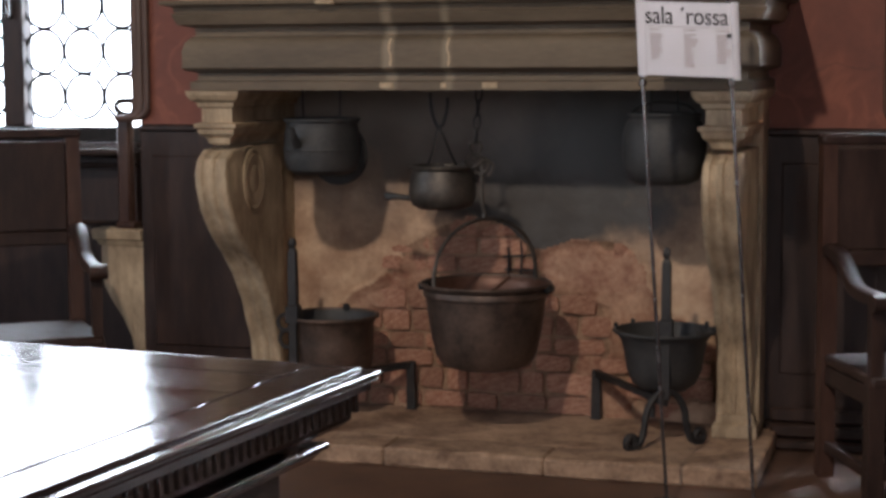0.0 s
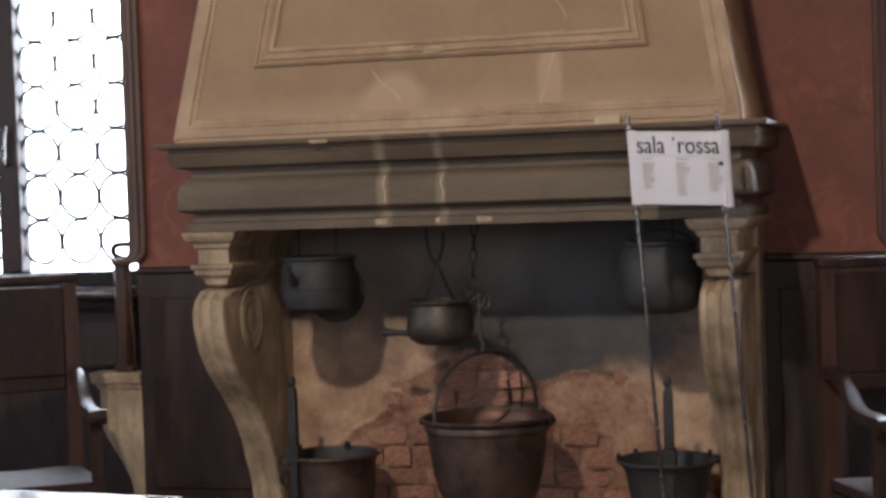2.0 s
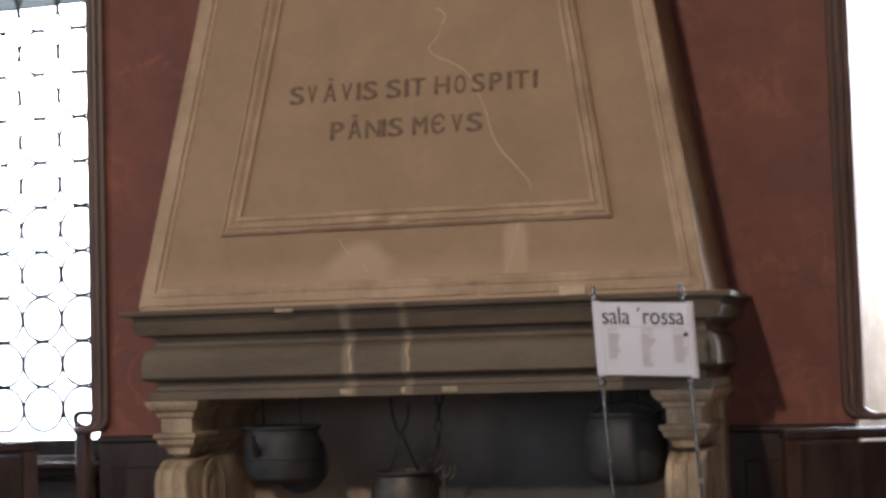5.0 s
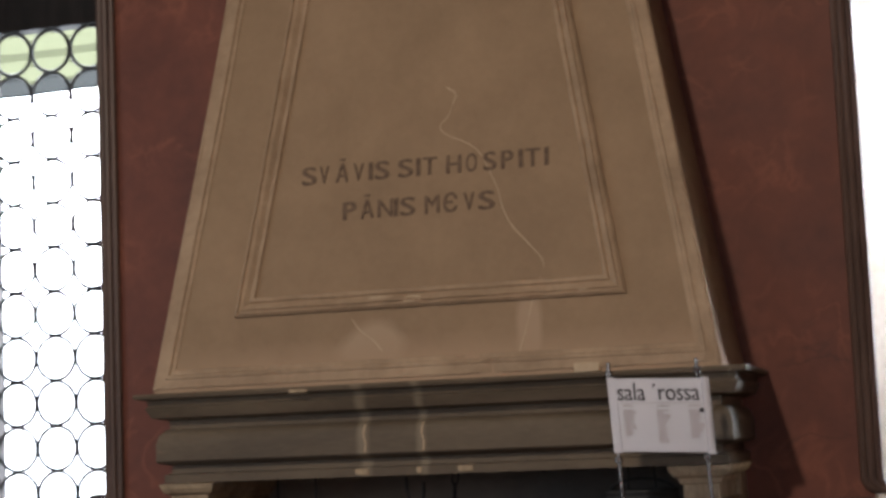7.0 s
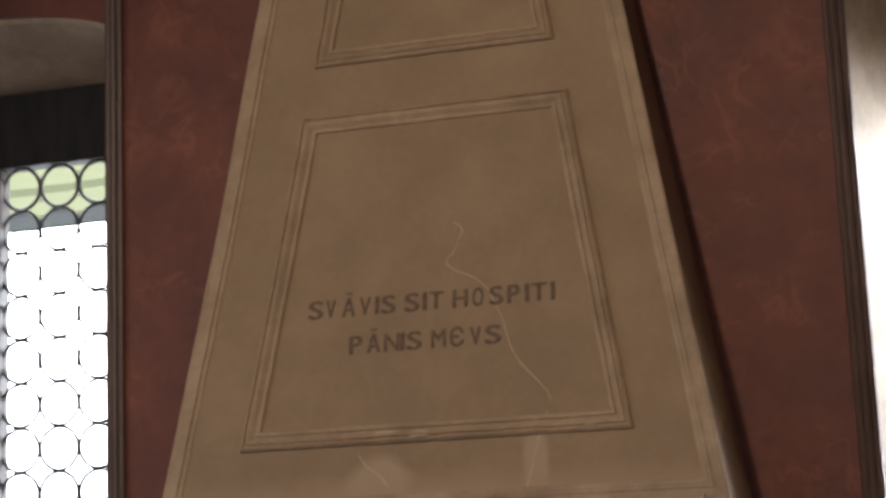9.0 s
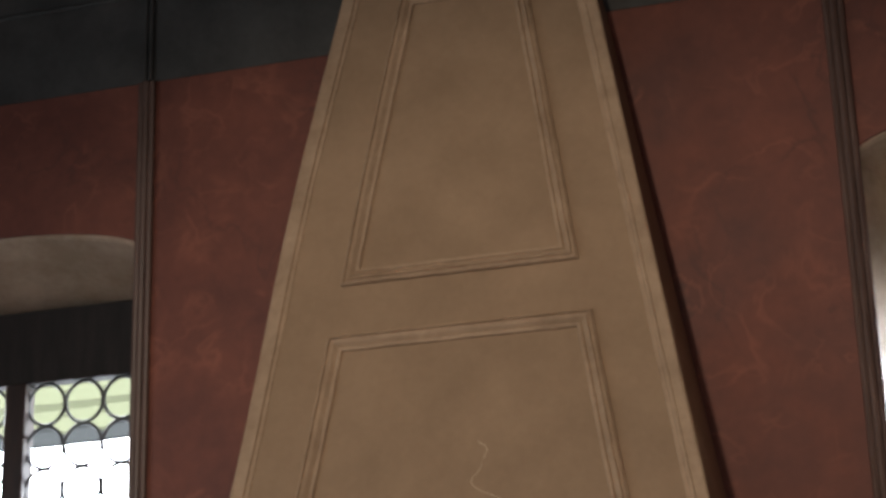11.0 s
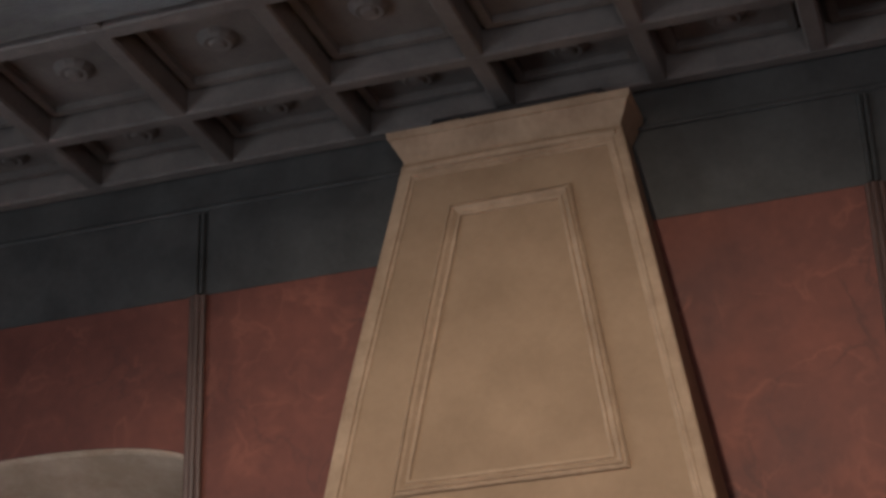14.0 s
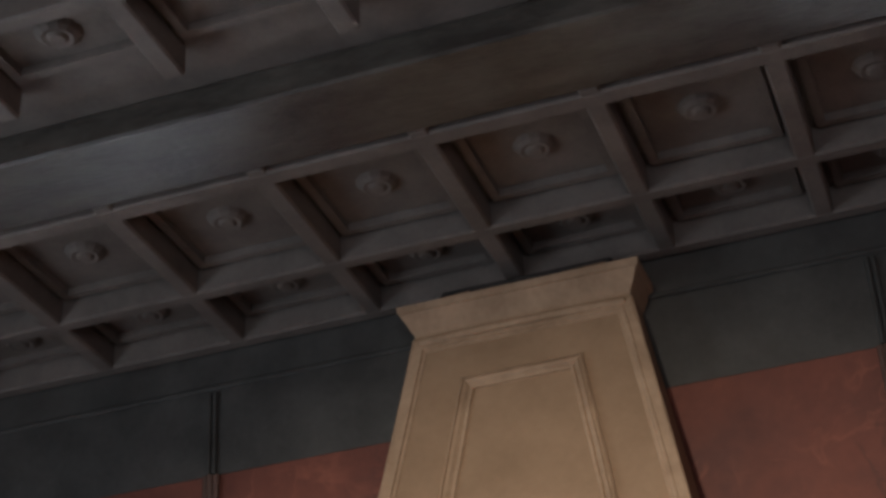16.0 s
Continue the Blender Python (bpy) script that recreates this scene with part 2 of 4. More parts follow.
def mesh_of(name, bm, material, smooth=False):
    bmesh.ops.recalc_face_normals(bm, faces=bm.faces)
    me = bpy.data.meshes.new(name)
    bm.to_mesh(me)
    bm.free()
    for m in material if isinstance(material, (list, tuple)) else [material]:
        me.materials.append(m)
    if smooth:
        me.polygons.foreach_set("use_smooth", [True] * len(me.polygons))
        me.set_sharp_from_angle(angle=radians(38))
    return me


def part(name, bm, material, parent=None, label="", smooth=True):
    ob = new(name, mesh_of(name, bm, material, smooth))
    if parent:
        ob.parent = parent
    return tagged(ob, label)


def structure(name, bm, material, label, category, smooth=False):
    return tagged(part(name, bm, material, None, "", smooth), label, category, kind="structure")


def loops(rings, closed=False, caps=True):
    """Skin of rings of equal count; each ring is a closed outline."""
    bm = bmesh.new()
    rows = [[bm.verts.new(p) for p in ring] for ring in rings]
    n = len(rows[0])
    pairs = list(zip(rows, rows[1:])) + ([(rows[-1], rows[0])] if closed else [])
    for a, b in pairs:
        for i in range(n):
            j = (i + 1) % n
            bm.faces.new((a[i], a[j], b[j], b[i]))
    if caps and not closed:
        bm.faces.new(rows[0][::-1])
        bm.faces.new(rows[-1])
    return bm


def box(x0, x1, y0, y1, z0, z1, bevel=0.004, into=None):
    bm = bmesh.new()
    bmesh.ops.create_cube(bm, size=1, matrix=Matrix.LocRotScale(((x0 + x1) / 2, (y0 + y1) / 2, (z0 + z1) / 2), None, (x1 - x0, y1 - y0, z1 - z0)))
    if bevel:
        bmesh.ops.bevel(bm, geom=bm.edges[:], offset=bevel, segments=1, affect="EDGES", clamp_overlap=True)
    return merged(into, bm) if into else bm


def merged(into, bm):
    me = bpy.data.meshes.new("joined")
    bm.to_mesh(me)
    bm.free()
    into.from_mesh(me)
    bpy.data.meshes.remove(me)
    return into


def stack(rects):
    """Loft of level rectangles (z, x0, x1, y0, y1)."""
    return loops([[(x0, y0, z), (x1, y0, z), (x1, y1, z), (x0, y1, z)] for z, x0, x1, y0, y1 in rects])


def lathe(profile, sides=40, at=(0, 0, 0), caps=False):
    x, y, z = at
    return loops([[(x + r * math.cos(a), y + r * math.sin(a), z + h) for a in [2 * math.pi * i / sides for i in range(sides)]] for r, h in profile], caps=caps)


def tube(points, radius, sides=8, closed=False, smooth=0):
    """Rod along points; radius a number or one per point."""
    pts = [Vector(p) for p in points]
    for _ in range(smooth):
        fine = [pts[0]] if not closed else []
        for a, b in zip(pts, pts[1:] + ([pts[0]] if closed else [])):
            fine += [a.lerp(b, 0.25), a.lerp(b, 0.75)]
        pts = fine + ([pts[-1]] if not closed else [])
    rad = radius if isinstance(radius, (list, tuple)) else [radius] * len(pts)
    if len(rad) != len(pts):
        rad = [float(np.interp(i / (len(pts) - 1), np.linspace(0, 1, len(rad)), rad)) for i in range(len(pts))]
    rings, up = [], None
    for i, p in enumerate(pts):
        a = pts[i - 1] if i or closed else p
        b = pts[(i + 1) % len(pts)] if i < len(pts) - 1 or closed else p
        d = (b - a).normalized()
        if up is None:
            up = d.orthogonal()
        up = (up - d * up.dot(d)).normalized()
        side = d.cross(up)
        rings.append([p + (up * math.cos(w) + side * math.sin(w)) * rad[i] for w in [2 * math.pi * k / sides for k in range(sides)]])
    return loops(rings, closed=closed)


def extrude_x(outline, x0, x1, bevel=0.0):
    """An outline of (y, z) carried from x0 to x1."""
    bm = loops([[(x0, y, z) for y, z in outline], [(x1, y, z) for y, z in outline]])
    if bevel:
        es = [e for e in bm.edges if abs(e.verts[0].co.x - e.verts[1].co.x) < 1e-6]
        bmesh.ops.bevel(bm, geom=es, offset=bevel, segments=2, affect="EDGES", clamp_overlap=True)
    return bm


def letters(text, size, depth, width=None, bold=0.0):
    """A flat relief of words in the built-in font, centred on x, standing in the xz plane and facing -y."""
    cu = bpy.data.curves.new("words", "FONT")
    cu.body, cu.size, cu.extrude, cu.align_x = text, size, depth, "CENTER"
    ob = new("words", cu)
    bpy.context.view_layer.update()
    me = bpy.data.meshes.new_from_object(ob.evaluated_get(bpy.context.evaluated_depsgraph_get()))
    bpy.data.objects.remove(ob)
    bm = bmesh.new()
    bm.from_mesh(me)
    bpy.data.meshes.remove(me)
    if bold:
        twin = bm.copy()
        bmesh.ops.translate(twin, verts=twin.verts[:], vec=(bold, bold * 0.3, depth * 0.15))
        merged(bm, twin)
    if width:
        xs = [v.co.x for v in bm.verts]
        bmesh.ops.scale(bm, verts=bm.verts[:], vec=(width / (max(xs) - min(xs)), 1, 1))
        mid = (max(v.co.x for v in bm.verts) + min(v.co.x for v in bm.verts)) / 2
        bmesh.ops.translate(bm, verts=bm.verts[:], vec=(-mid, 0, 0))
    bmesh.ops.rotate(bm, verts=bm.verts[:], cent=(0, 0, 0), matrix=Matrix.Rotation(radians(90), 3, "X"))
    bmesh.ops.remove_doubles(bm, verts=bm.verts[:], dist=1e-5)
    return bm


def islands(bm):
    """One mesh for each separate shape."""
    todo, found = set(bm.faces), []
    for first in list(bm.faces):
        if first not in todo:
            continue
        todo.discard(first)
        group, heap = [], [first]
        while heap:
            f = heap.pop()
            group.append(f)
            for v in f.verts:
                for g in v.link_faces:
                    if g in todo:
                        todo.discard(g)
                        heap.append(g)
        one, made = bmesh.new(), {}
        for f in group:
            for v in f.verts:
                if v not in made:
                    made[v] = one.verts.new(v.co)
            if len(set(f.verts)) == len(f.verts):
                one.faces.new([made[v] for v in f.verts])
        bmesh.ops.remove_doubles(one, verts=one.verts[:], dist=1e-5)
        found.append(one)
    bm.free()
    return found


# ---- room shell ----
CEILING_Z = 5.70
structure("floor", box(-5.2, 5.2, -10.2, 1.0, -0.2, 0.0, 0), FLOOR, "reddish brown terracotta floor, worn and matt", "floor")
# side wall out of view, with two openings made for the fill lamps
side = bmesh.new()
for y0, y1, z0, z1 in ((-10.2, -7.3, 0, 6.3), (-5.9, -4.3, 0, 6.3), (-2.9, 0.0, 0, 6.3), (-7.3, -5.9, 0, 1.3), (-7.3, -5.9, 3.9, 6.3), (-4.3, -2.9, 0, 1.3), (-4.3, -2.9, 3.9, 6.3)):
    box(-5.3, -5.1, y0, y1, z0, z1, 0, side)
structure("wall_left", side, WALLPLAIN, "plain red stucco side wall, unseen, two openings added for fill light", "wall")
structure("wall_right", box(5.1, 5.3, -10.2, 0.0, 0.0, 6.3, 0), WALLPLAIN, "plain red stucco side wall", "wall")
# unseen rear wall; its two openings are added behind the fill lamps
rear = bmesh.new()
for x0, x1, z0, z1 in ((-5.1, -2.9, 0, 6.3), (-1.1, 2.6, 0, 6.3), (4.4, 5.1, 0, 6.3), (-2.9, -1.1, 0, 1.2), (-2.9, -1.1, 4.0, 6.3), (2.6, 4.4, 0, 1.2), (2.6, 4.4, 4.0, 6.3)):
    box(x0, x1, -10.2, -10.0, z0, z1, 0, rear)
structure("wall_rear", rear, WALLPLAIN, "plain red stucco wall, unseen, two openings added for fill light", "wall")

# chimney wall with two arched window niches
# left and right edge, and how far the cheeks splay inwards
NICHES = ((-3.45, -1.70, 0.24), (1.60, 2.52, 0.24))


def arch(x, x0, x1):
    c, h = (x0 + x1) / 2, (x1 - x0) / 2
    return 4.17 + 0.16 * math.sqrt(max(0.0, 1 - ((x - c) / h) ** 2))


bm = bmesh.new()
edges = [-5.1, NICHES[0][0], NICHES[0][1], NICHES[1][0], NICHES[1][1], 5.1]
for x0, x1 in ((edges[0], edges[1]), (edges[2], edges[3]), (edges[4], edges[5])):
    box(x0, x1, 0.0, 0.75, 0.0, 5.035, 0, bm)
for x0, x1, _ in NICHES:
    xs = [x0 + (x1 - x0) * (0.5 - 0.5 * math.cos(math.pi * i / 24)) for i in range(25)]
    merged(bm, loops([[(x, 0, arch(x, x0, x1)), (x, 0.75, arch(x, x0, x1)), (x, 0.75, 5.035), (x, 0, 5.035)] for x in xs]))
structure("wall_chimney", bm, RED, "red marbled stucco wall with arched window niches", "wall")
structure("wall_frieze", box(-5.1, 5.1, 0.0, 0.75, 5.037, 6.3, 0), FRIEZE, "near-black painted frieze above the red stucco", "frieze")
trim = box(-5.1, 5.1, -0.020, -0.001, 5.50, 5.525, 0.008)
structure("trim", trim, FRIEZE, "dark painted cornice moulding under the ceiling", "moulding")

# niche linings: cheeks, vault plaster, parapet
for k, (x0, x1, SPLAY) in enumerate(NICHES):
    lining = bmesh.new()
    for xa, t in ((x0, 1), (x1, -1)):
        ring = [(xa - t * 0.002, 0.012), (xa + t * 0.012, 0.012), (xa + t * SPLAY, 0.55), (xa + t * SPLAY, 0.745), (xa - t * 0.002, 0.745)]
        merged(lining, loops([[(x, y, 0.0) for x, y in ring], [(x, y, 4.17) for x, y in ring]]))
    xs = [x0 + (x1 - x0) * (0.5 - 0.5 * math.cos(math.pi * i / 24)) for i in range(25)]
    # vault: rounded at the front edge, sinking towards the window
    rings = []
    for x in xs:
        top = arch(x, x0, x1)
        rings.append([(x, 0.012, top + 0.004), (x, 0.012, top - 0.010), (x, 0.03, top - 0.024), (x, 0.22, top - 0.088), (x, 0.42, top - 0.150), (x, 0.62, top - 0.205), (x, 0.74, top - 0.205), (x, 0.74, top + 0.004)])
    merged(lining, loops(rings))
    structure(f"trim_{k + 2}", box(x0 + 0.02, x1 - 0.02, 0.63, 0.735, 4.02, 4.315, 0), BOARD, "blackened boarding above the window head", "trim")
    structure(f"niche_lining_{k + 1}", lining, REVEAL, "pale rough plaster lining of an arched window niche", "wall")


def window(name, x0, x1, label):
    """Leaded casement: dark frame, centre post, roundels of glass held by lead cames."""
    y, z0, z1 = 0.56, 1.262, 3.722
    w = thing(name, label, "window", (0, y, 0), kind="structure")
    frame_bm = box(x0, x1, -0.04, 0.06, z1, 4.105, 0.004)
    box(x0, x1, -0.06, 0.06, z0 - 0.07, z0, 0.004, frame_bm)
    stile = 0.05 if x1 - x0 > 1 else 0.02
    box(x0, x0 + stile, -0.03, 0.06, z0, z1, 0.004, frame_bm)
    box(x1 - stile, x1, -0.03, 0.06, z0, z1, 0.004, frame_bm)
    part("window_frame", frame_bm, BOARD, w, "dark wooden window frame")
    return w, y, z0, z1


def roundels(w, x0, x1, z0, z1, pitch_x, pitch_z):
    """One casement of roundels, with thin bars from the rim to the frame."""
    z0 += 0.038
    nx, nz = int(round((x1 - x0) / pitch_x)), int(round((z1 - z0) / pitch_z))
    px, pz = (x1 - x0) / nx, (z1 - z0) / nz
    ring = None
    for i in range(nx):
        for j in range(nz):
            cx, cz = x0 + (i + 0.5) * px, z0 + (j + 0.5) * pz
            if ring is None:
                bm = tube([(px * 0.485 * math.cos(a), 0, pz * 0.485 * math.sin(a)) for a in [2 * math.pi * q / 28 for q in range(28)]], 0.0094, 6, True)
                box(-0.028, 0.028, -0.006, 0.006, pz * 0.5 - 0.009, pz * 0.5 + 0.007, 0, bm)
                box(px * 0.5 - 0.008, px * 0.5 + 0.006, -0.006, 0.006, -0.038, 0.038, 0, bm)
                ring = mesh_of("came", bm, LEAD, True)
                n = 24
                pane = bmesh.new()
                rim = [pane.verts.new((px * 0.482 * math.cos(2 * math.pi * q / n), 0, pz * 0.482 * math.sin(2 * math.pi * q / n))) for q in range(n)]
                mid = [pane.verts.new((px * 0.25 * math.cos(2 * math.pi * q / n), -0.004, pz * 0.25 * math.sin(2 * math.pi * q / n))) for q in range(n)]
                for q in range(n):
                    pane.faces.new((rim[q], rim[(q + 1) % n], mid[(q + 1) % n], mid[q]))
                pane.faces.new(mid)
                disc = mesh_of("pane", pane, GLASS, True)
            came = new("came", ring)
            came.parent, came.location = w, (cx, 0, cz)
            glass = new("pane", disc)
            glass.parent, glass.location = w, (cx, 0, cz)
            glass.visible_shadow = False


w, wy, z0, z1 = window("window_1", -3.22, -1.93, "leaded casement window of clear glass roundels in dark frame")
roundels(w, -2.612, -1.972, z0, z1, 0.213, 0.2195)
part("centre_post", box(-2.72, -2.602, -0.05, 0.06, z0, z1, 0.008), WOOD, w)
part("latch", tube([(-2.655, -0.05, 1.80), (-2.655, -0.085, 1.80), (-2.655, -0.085, 1.93), (-2.64, -0.085, 1.99)], 0.011, 8), STEEL, w, "bright metal casement latch")
roundels(w, -3.17, -2.72, z0, z1, 0.213, 0.2195)
# out of view, its width cut down to limit daylight on the hood's side
w, wy, z0, z1 = window("window_2", 1.83, 2.29, "narrow leaded window of clear glass roundels in dark frame")
roundels(w, 1.85, 2.27, z0, z1, 0.21, 0.2195)

# parapets under the windows
for k, (x0, x1, SPLAY) in enumerate(NICHES):
    bm = box(x0 + SPLAY, x1 - SPLAY, 0.40, 0.745, 0.0, 1.19, 0.004)
    structure(f"parapet_{k + 1}", bm, WOOD, "dark panelled parapet below a window", "panelling")
    bm = box(x0 + SPLAY - 0.04, x1 - SPLAY + 0.04, 0.17, 0.399, 1.145, 1.172, 0.006)
    box(x0 + SPLAY - 0.03, x1 - SPLAY + 0.03, 0.30, 0.399, 1.085, 1.10, 0.004, bm)
    box(x0 + SPLAY - 0.01, x1 - SPLAY + 0.01, 0.36, 0.399, 0.80, 0.82, 0.004, bm)
    structure(f"parapet_trim_{k + 1}", bm, WOOD_TABLE, "polished dark rails on a window parapet", "moulding", True)

# outside
structure("backdrop", box(-16, 14, 7.0, 7.1, -3, 12, 0), OUTSIDE, "blank bright overcast sky outside the windows", "sky")


def cloth(z0, z1, y0, wave, rows):
    """A hung cloth with level folds."""
    bm = bmesh.new()
    grid = []
    for j in range(rows + 1):
        z = z0 + (z1 - z0) * j / rows
        grid.append([bm.verts.new((x, y0 + wave * math.sin(j * 1.25) + 0.01 * math.sin(x * 3.0), z + 0.012 * math.sin(x * 2.1))) for x in np.linspace(-8, 0.6, 60)])
    for a, b in zip(grid, grid[1:]):
        for i in range(59):
            bm.faces.new((a[i], a[i + 1], b[i + 1], b[i]))
    return bm


structure("awning", cloth(3.96, 4.6, 2.62, 0.02, 24), EAVE, "pale yellow-green awning cloth outside the window", "awning", True)
structure("awning_valance", cloth(3.83, 3.958, 2.60, 0.012, 6), GREY, "grey valance hanging from the awning outside", "awning", True)

# ceiling
PX, X0 = 0.742, -1.53
structure("ceiling", box(-5.1, 5.1, -10.0, 0.0, 5.85, 6.2, 0), CEIL, "dark brown coffered timber ceiling", "ceiling")
bm = bmesh.new()
for y in (-1.72, -3.88, -6.05, -8.2):
    box(-5.1, 5.1, y - 0.225, y + 0.235, 5.695, 5.849, 0.012, bm)
structure("ceiling_beams", bm, CEIL_BEAM, "long dark grey-brown ceiling beams with worn faces", "beam")
bm = bmesh.new()
for y0 in (-1.40, -3.56, -5.73):
    for dy in (-0.005, 0.78, 1.30):
        if y0 == -1.40 or dy < 1.2:
            box(-5.1, 5.1, y0 + dy - (0.038 if dy < 0 else 0.0), y0 + dy + (0.06 if dy < 0 else 0.08), 5.70, 5.849, 0.01, bm)
    for i in range(-5, 10):
        x = X0 + i * PX
        box(x - 0.045, x + 0.045, y0 - 0.08, y0 + 1.36, 5.702, 5.849, 0.01, bm)
    for i in range(-5, 9):
        cx = X0 + (i + 0.5) * PX
        for ya, yb in ((y0 + 0.08, y0 + 0.78), (y0 + 0.86, y0 + 1.30)):
            cy, h = (ya + yb) / 2, (yb - ya) / 2
            for inset, zz in ((0.07, 5.83),):
                ax, ay = PX / 2 - 0.045 - inset, h - inset
                for q in ((cx - ax - 0.04, cx - ax, cy - ay - 0.04, cy + ay + 0.04), (cx + ax, cx + ax + 0.04, cy - ay - 0.04, cy + ay + 0.04), (cx - ax, cx + ax, cy - ay - 0.04, cy - ay), (cx - ax, cx + ax, cy + ay, cy + ay + 0.04)):
                    box(*q, zz - 0.02, 5.849, 0, bm)
            merged(bm, lathe([(0.005, 5.805), (0.03, 5.807), (0.045, 5.82), (0.065, 5.815), (0.085, 5.83), (0.10, 5.849)], 12, (cx, cy, 0), True))
structure("ceiling_coffers", bm, CEIL, "dark brown carved coffers with rosettes between ceiling ribs", "coffer")

# wainscot
WAIN = ((-1.70, -1.10), (1.10, 1.60))
for k, (x0, x1) in enumerate(WAIN):
    wn_panel = thing(f"wainscot_{k + 1}", "dark walnut wainscot panel with moulded cap and base", "wainscot", kind="structure")
    part("board", box(x0, x1, -0.03, -0.001, 0.10, 1.27, 0.003), WOOD, wn_panel)
    part("cap", box(x0, x1, -0.05, -0.002, 1.27, 1.30, 0.008), WOOD, wn_panel)
    part("raised_field", box(x0 + 0.06, x1 - 0.06, -0.042, -0.031, 0.30, 1.16, 0.008), WOOD, wn_panel)
    part("base", box(x0, x1, -0.055, -0.001, 0.0, 0.099, 0.012), WOOD, wn_panel)
    for z0, z1, pr in ((0.0, 0.045, 0.13), (0.045, 0.105, 0.10), (0.105, 0.165, 0.075)):
        if k == 1:
            part("base_moulding", box(x0 + 0.03, x1, -pr, -0.056, z0 + 0.001, z1, 0.012), WOOD, wn_panel)

# moulded wooden strips that frame the niches
for k, (x, s) in enumerate(((-1.698, -1), (1.595, 1))):
    bm = bmesh.new()
    for dx, wd, pr in ((-0.03, 0.026, 0.035), (0.0, 0.03, 0.05), (0.03, 0.026, 0.035)):
        merged(bm, tube([(x + dx, -0.001 - pr * 0.4, 1.40), (x + dx, -0.001 - pr * 0.4, 5.03)], wd * 0.62, 8))
        merged(bm, tube([(x + dx, -0.02, 1.40), (x + dx, -0.02, 1.36), (x + dx + s * 0.03, -0.02, 1.33), (x + dx + s * 0.10, -0.02, 1.325)], wd * 0.6, 8, smooth=2))
    structure(f"niche_trim_{k + 1}", bm, TRIM, "dark brown moulded strip framing a window niche", "moulding", True)
    bm = bmesh.new()
    for dx in (-0.015, 0.015):
        merged(bm, tube([(x + dx, -0.012, 5.04), (x + dx, -0.012, 5.48)], 0.012, 8))
    structure(f"frieze_trim_{k + 1}", bm, FRIEZE, "dark moulded strip running up the frieze", "moulding", True)

# ---- chimney piece ----
fire = thing("fireplace", "tall stone fireplace with tapering plastered hood and Latin inscription", "fireplace")

# mantel: profile of (z, projection) carried round the three free sides
PROFILE = [(1.467, -0.19), (1.467, 0.022), (1.50, 0.022), (1.505, 0.0), (1.535, -0.004), (1.547, 0.040), (1.556, 0.047), (1.58, 0.045), (1.62, 0.046), (1.655, 0.036), (1.677, 0.015), (1.682, 0.002), (1.715, 0.004), (1.726, 0.056), (1.745, 0.066), (1.768, 0.076), (1.773, 0.064), (1.797, 0.072), (1.803, 0.108), (1.815, 0.113), (1.822, 0.108), (1.822, -0.19)]
bm = loops([[(-(1.10 + o), 0.0, z) for z, o in PROFILE], [(-(1.10 + o), -(0.70 + o), z) for z, o in PROFILE], [(1.10 + o, -(0.70 + o), z) for z, o in PROFILE], [(1.10 + o, 0.0, z) for z, o in PROFILE]])
mantel = part("mantel", bm, STONE_DARK, fire, "darker moulded stone mantel beam")
for x in (-0.27, -0.035):
    part("mortar_seam", tube([(x + 0.004, -0.7445, 1.56), (x + 0.008, -0.743, 1.60), (x - 0.004, -0.742, 1.63), (x + 0.004, -0.731, 1.665)], 0.005, 6, smooth=1), PLASTER_PALE, mantel, "pale mortar seam")
for x, wd in ((-0.29, 0.03), (0.125, 0.032), (-0.06, 0.012)):
    part("mortar_patch", box(x - wd, x + wd, -0.7255, -0.712, 1.472, 1.4985, 0.005), STONE, mantel, "pale mortar patch")
part("mortar_patch", box(-0.55, -0.47, -0.8155, -0.80, 1.797, 1.816, 0.006), STONE, mantel, "pale mortar patch")
part("mortar_patch", box(0.58, 0.68, -0.812, -0.78, 1.8225, 1.858, 0.003), PLASTER_PALE, mantel, "pale mortar patch")

# hood
ZB, ZT, YB, YT, XB, XT = 1.823, 5.432, -0.801, -0.240, 1.122, 0.525
SLOPE = (YT - YB) / (ZT - ZB)


def hood_y(z, off=0.0):
    return YB + SLOPE * (z - ZB) - off


def half(z):
    return XB + (XT - XB) * (z - ZB) / (ZT - ZB)


def slab(points, off0, off1):
    """A plate lying on the hood's front: outline of (x, z), from off0 to off1 proud of it."""
    return loops([[(x, hood_y(z, off0), z) for x, z in points], [(x, hood_y(z, off1), z) for x, z in points]])


def bow(v):
    """The plaster swells a little along one flank, half-way up the upper panel."""
    if v.x < 0 and 2.9 < v.z < 5.43:
        v.x += 0.024 * math.sin(math.pi * (v.z - 2.9) / 2.53) ** 2 * v.x / half(v.z)
    return v


ring0 = [(-XB, YB, ZB), (XB, YB, ZB), (XB, 0.0, ZB), (-XB, 0.0, ZB)]
ring1 = [(-XT, YT, ZT), (XT, YT, ZT), (XT, 0.0, ZT), (-XT, 0.0, ZT)]
rows = [[bow(Vector(a).lerp(Vector(b), k / 40)) for a, b in zip(ring0, ring1)] for k in range(41)]
hood = part("hood", loops(rows), PLASTER_HOOD, fire, "tapering hood of ochre plaster", False)


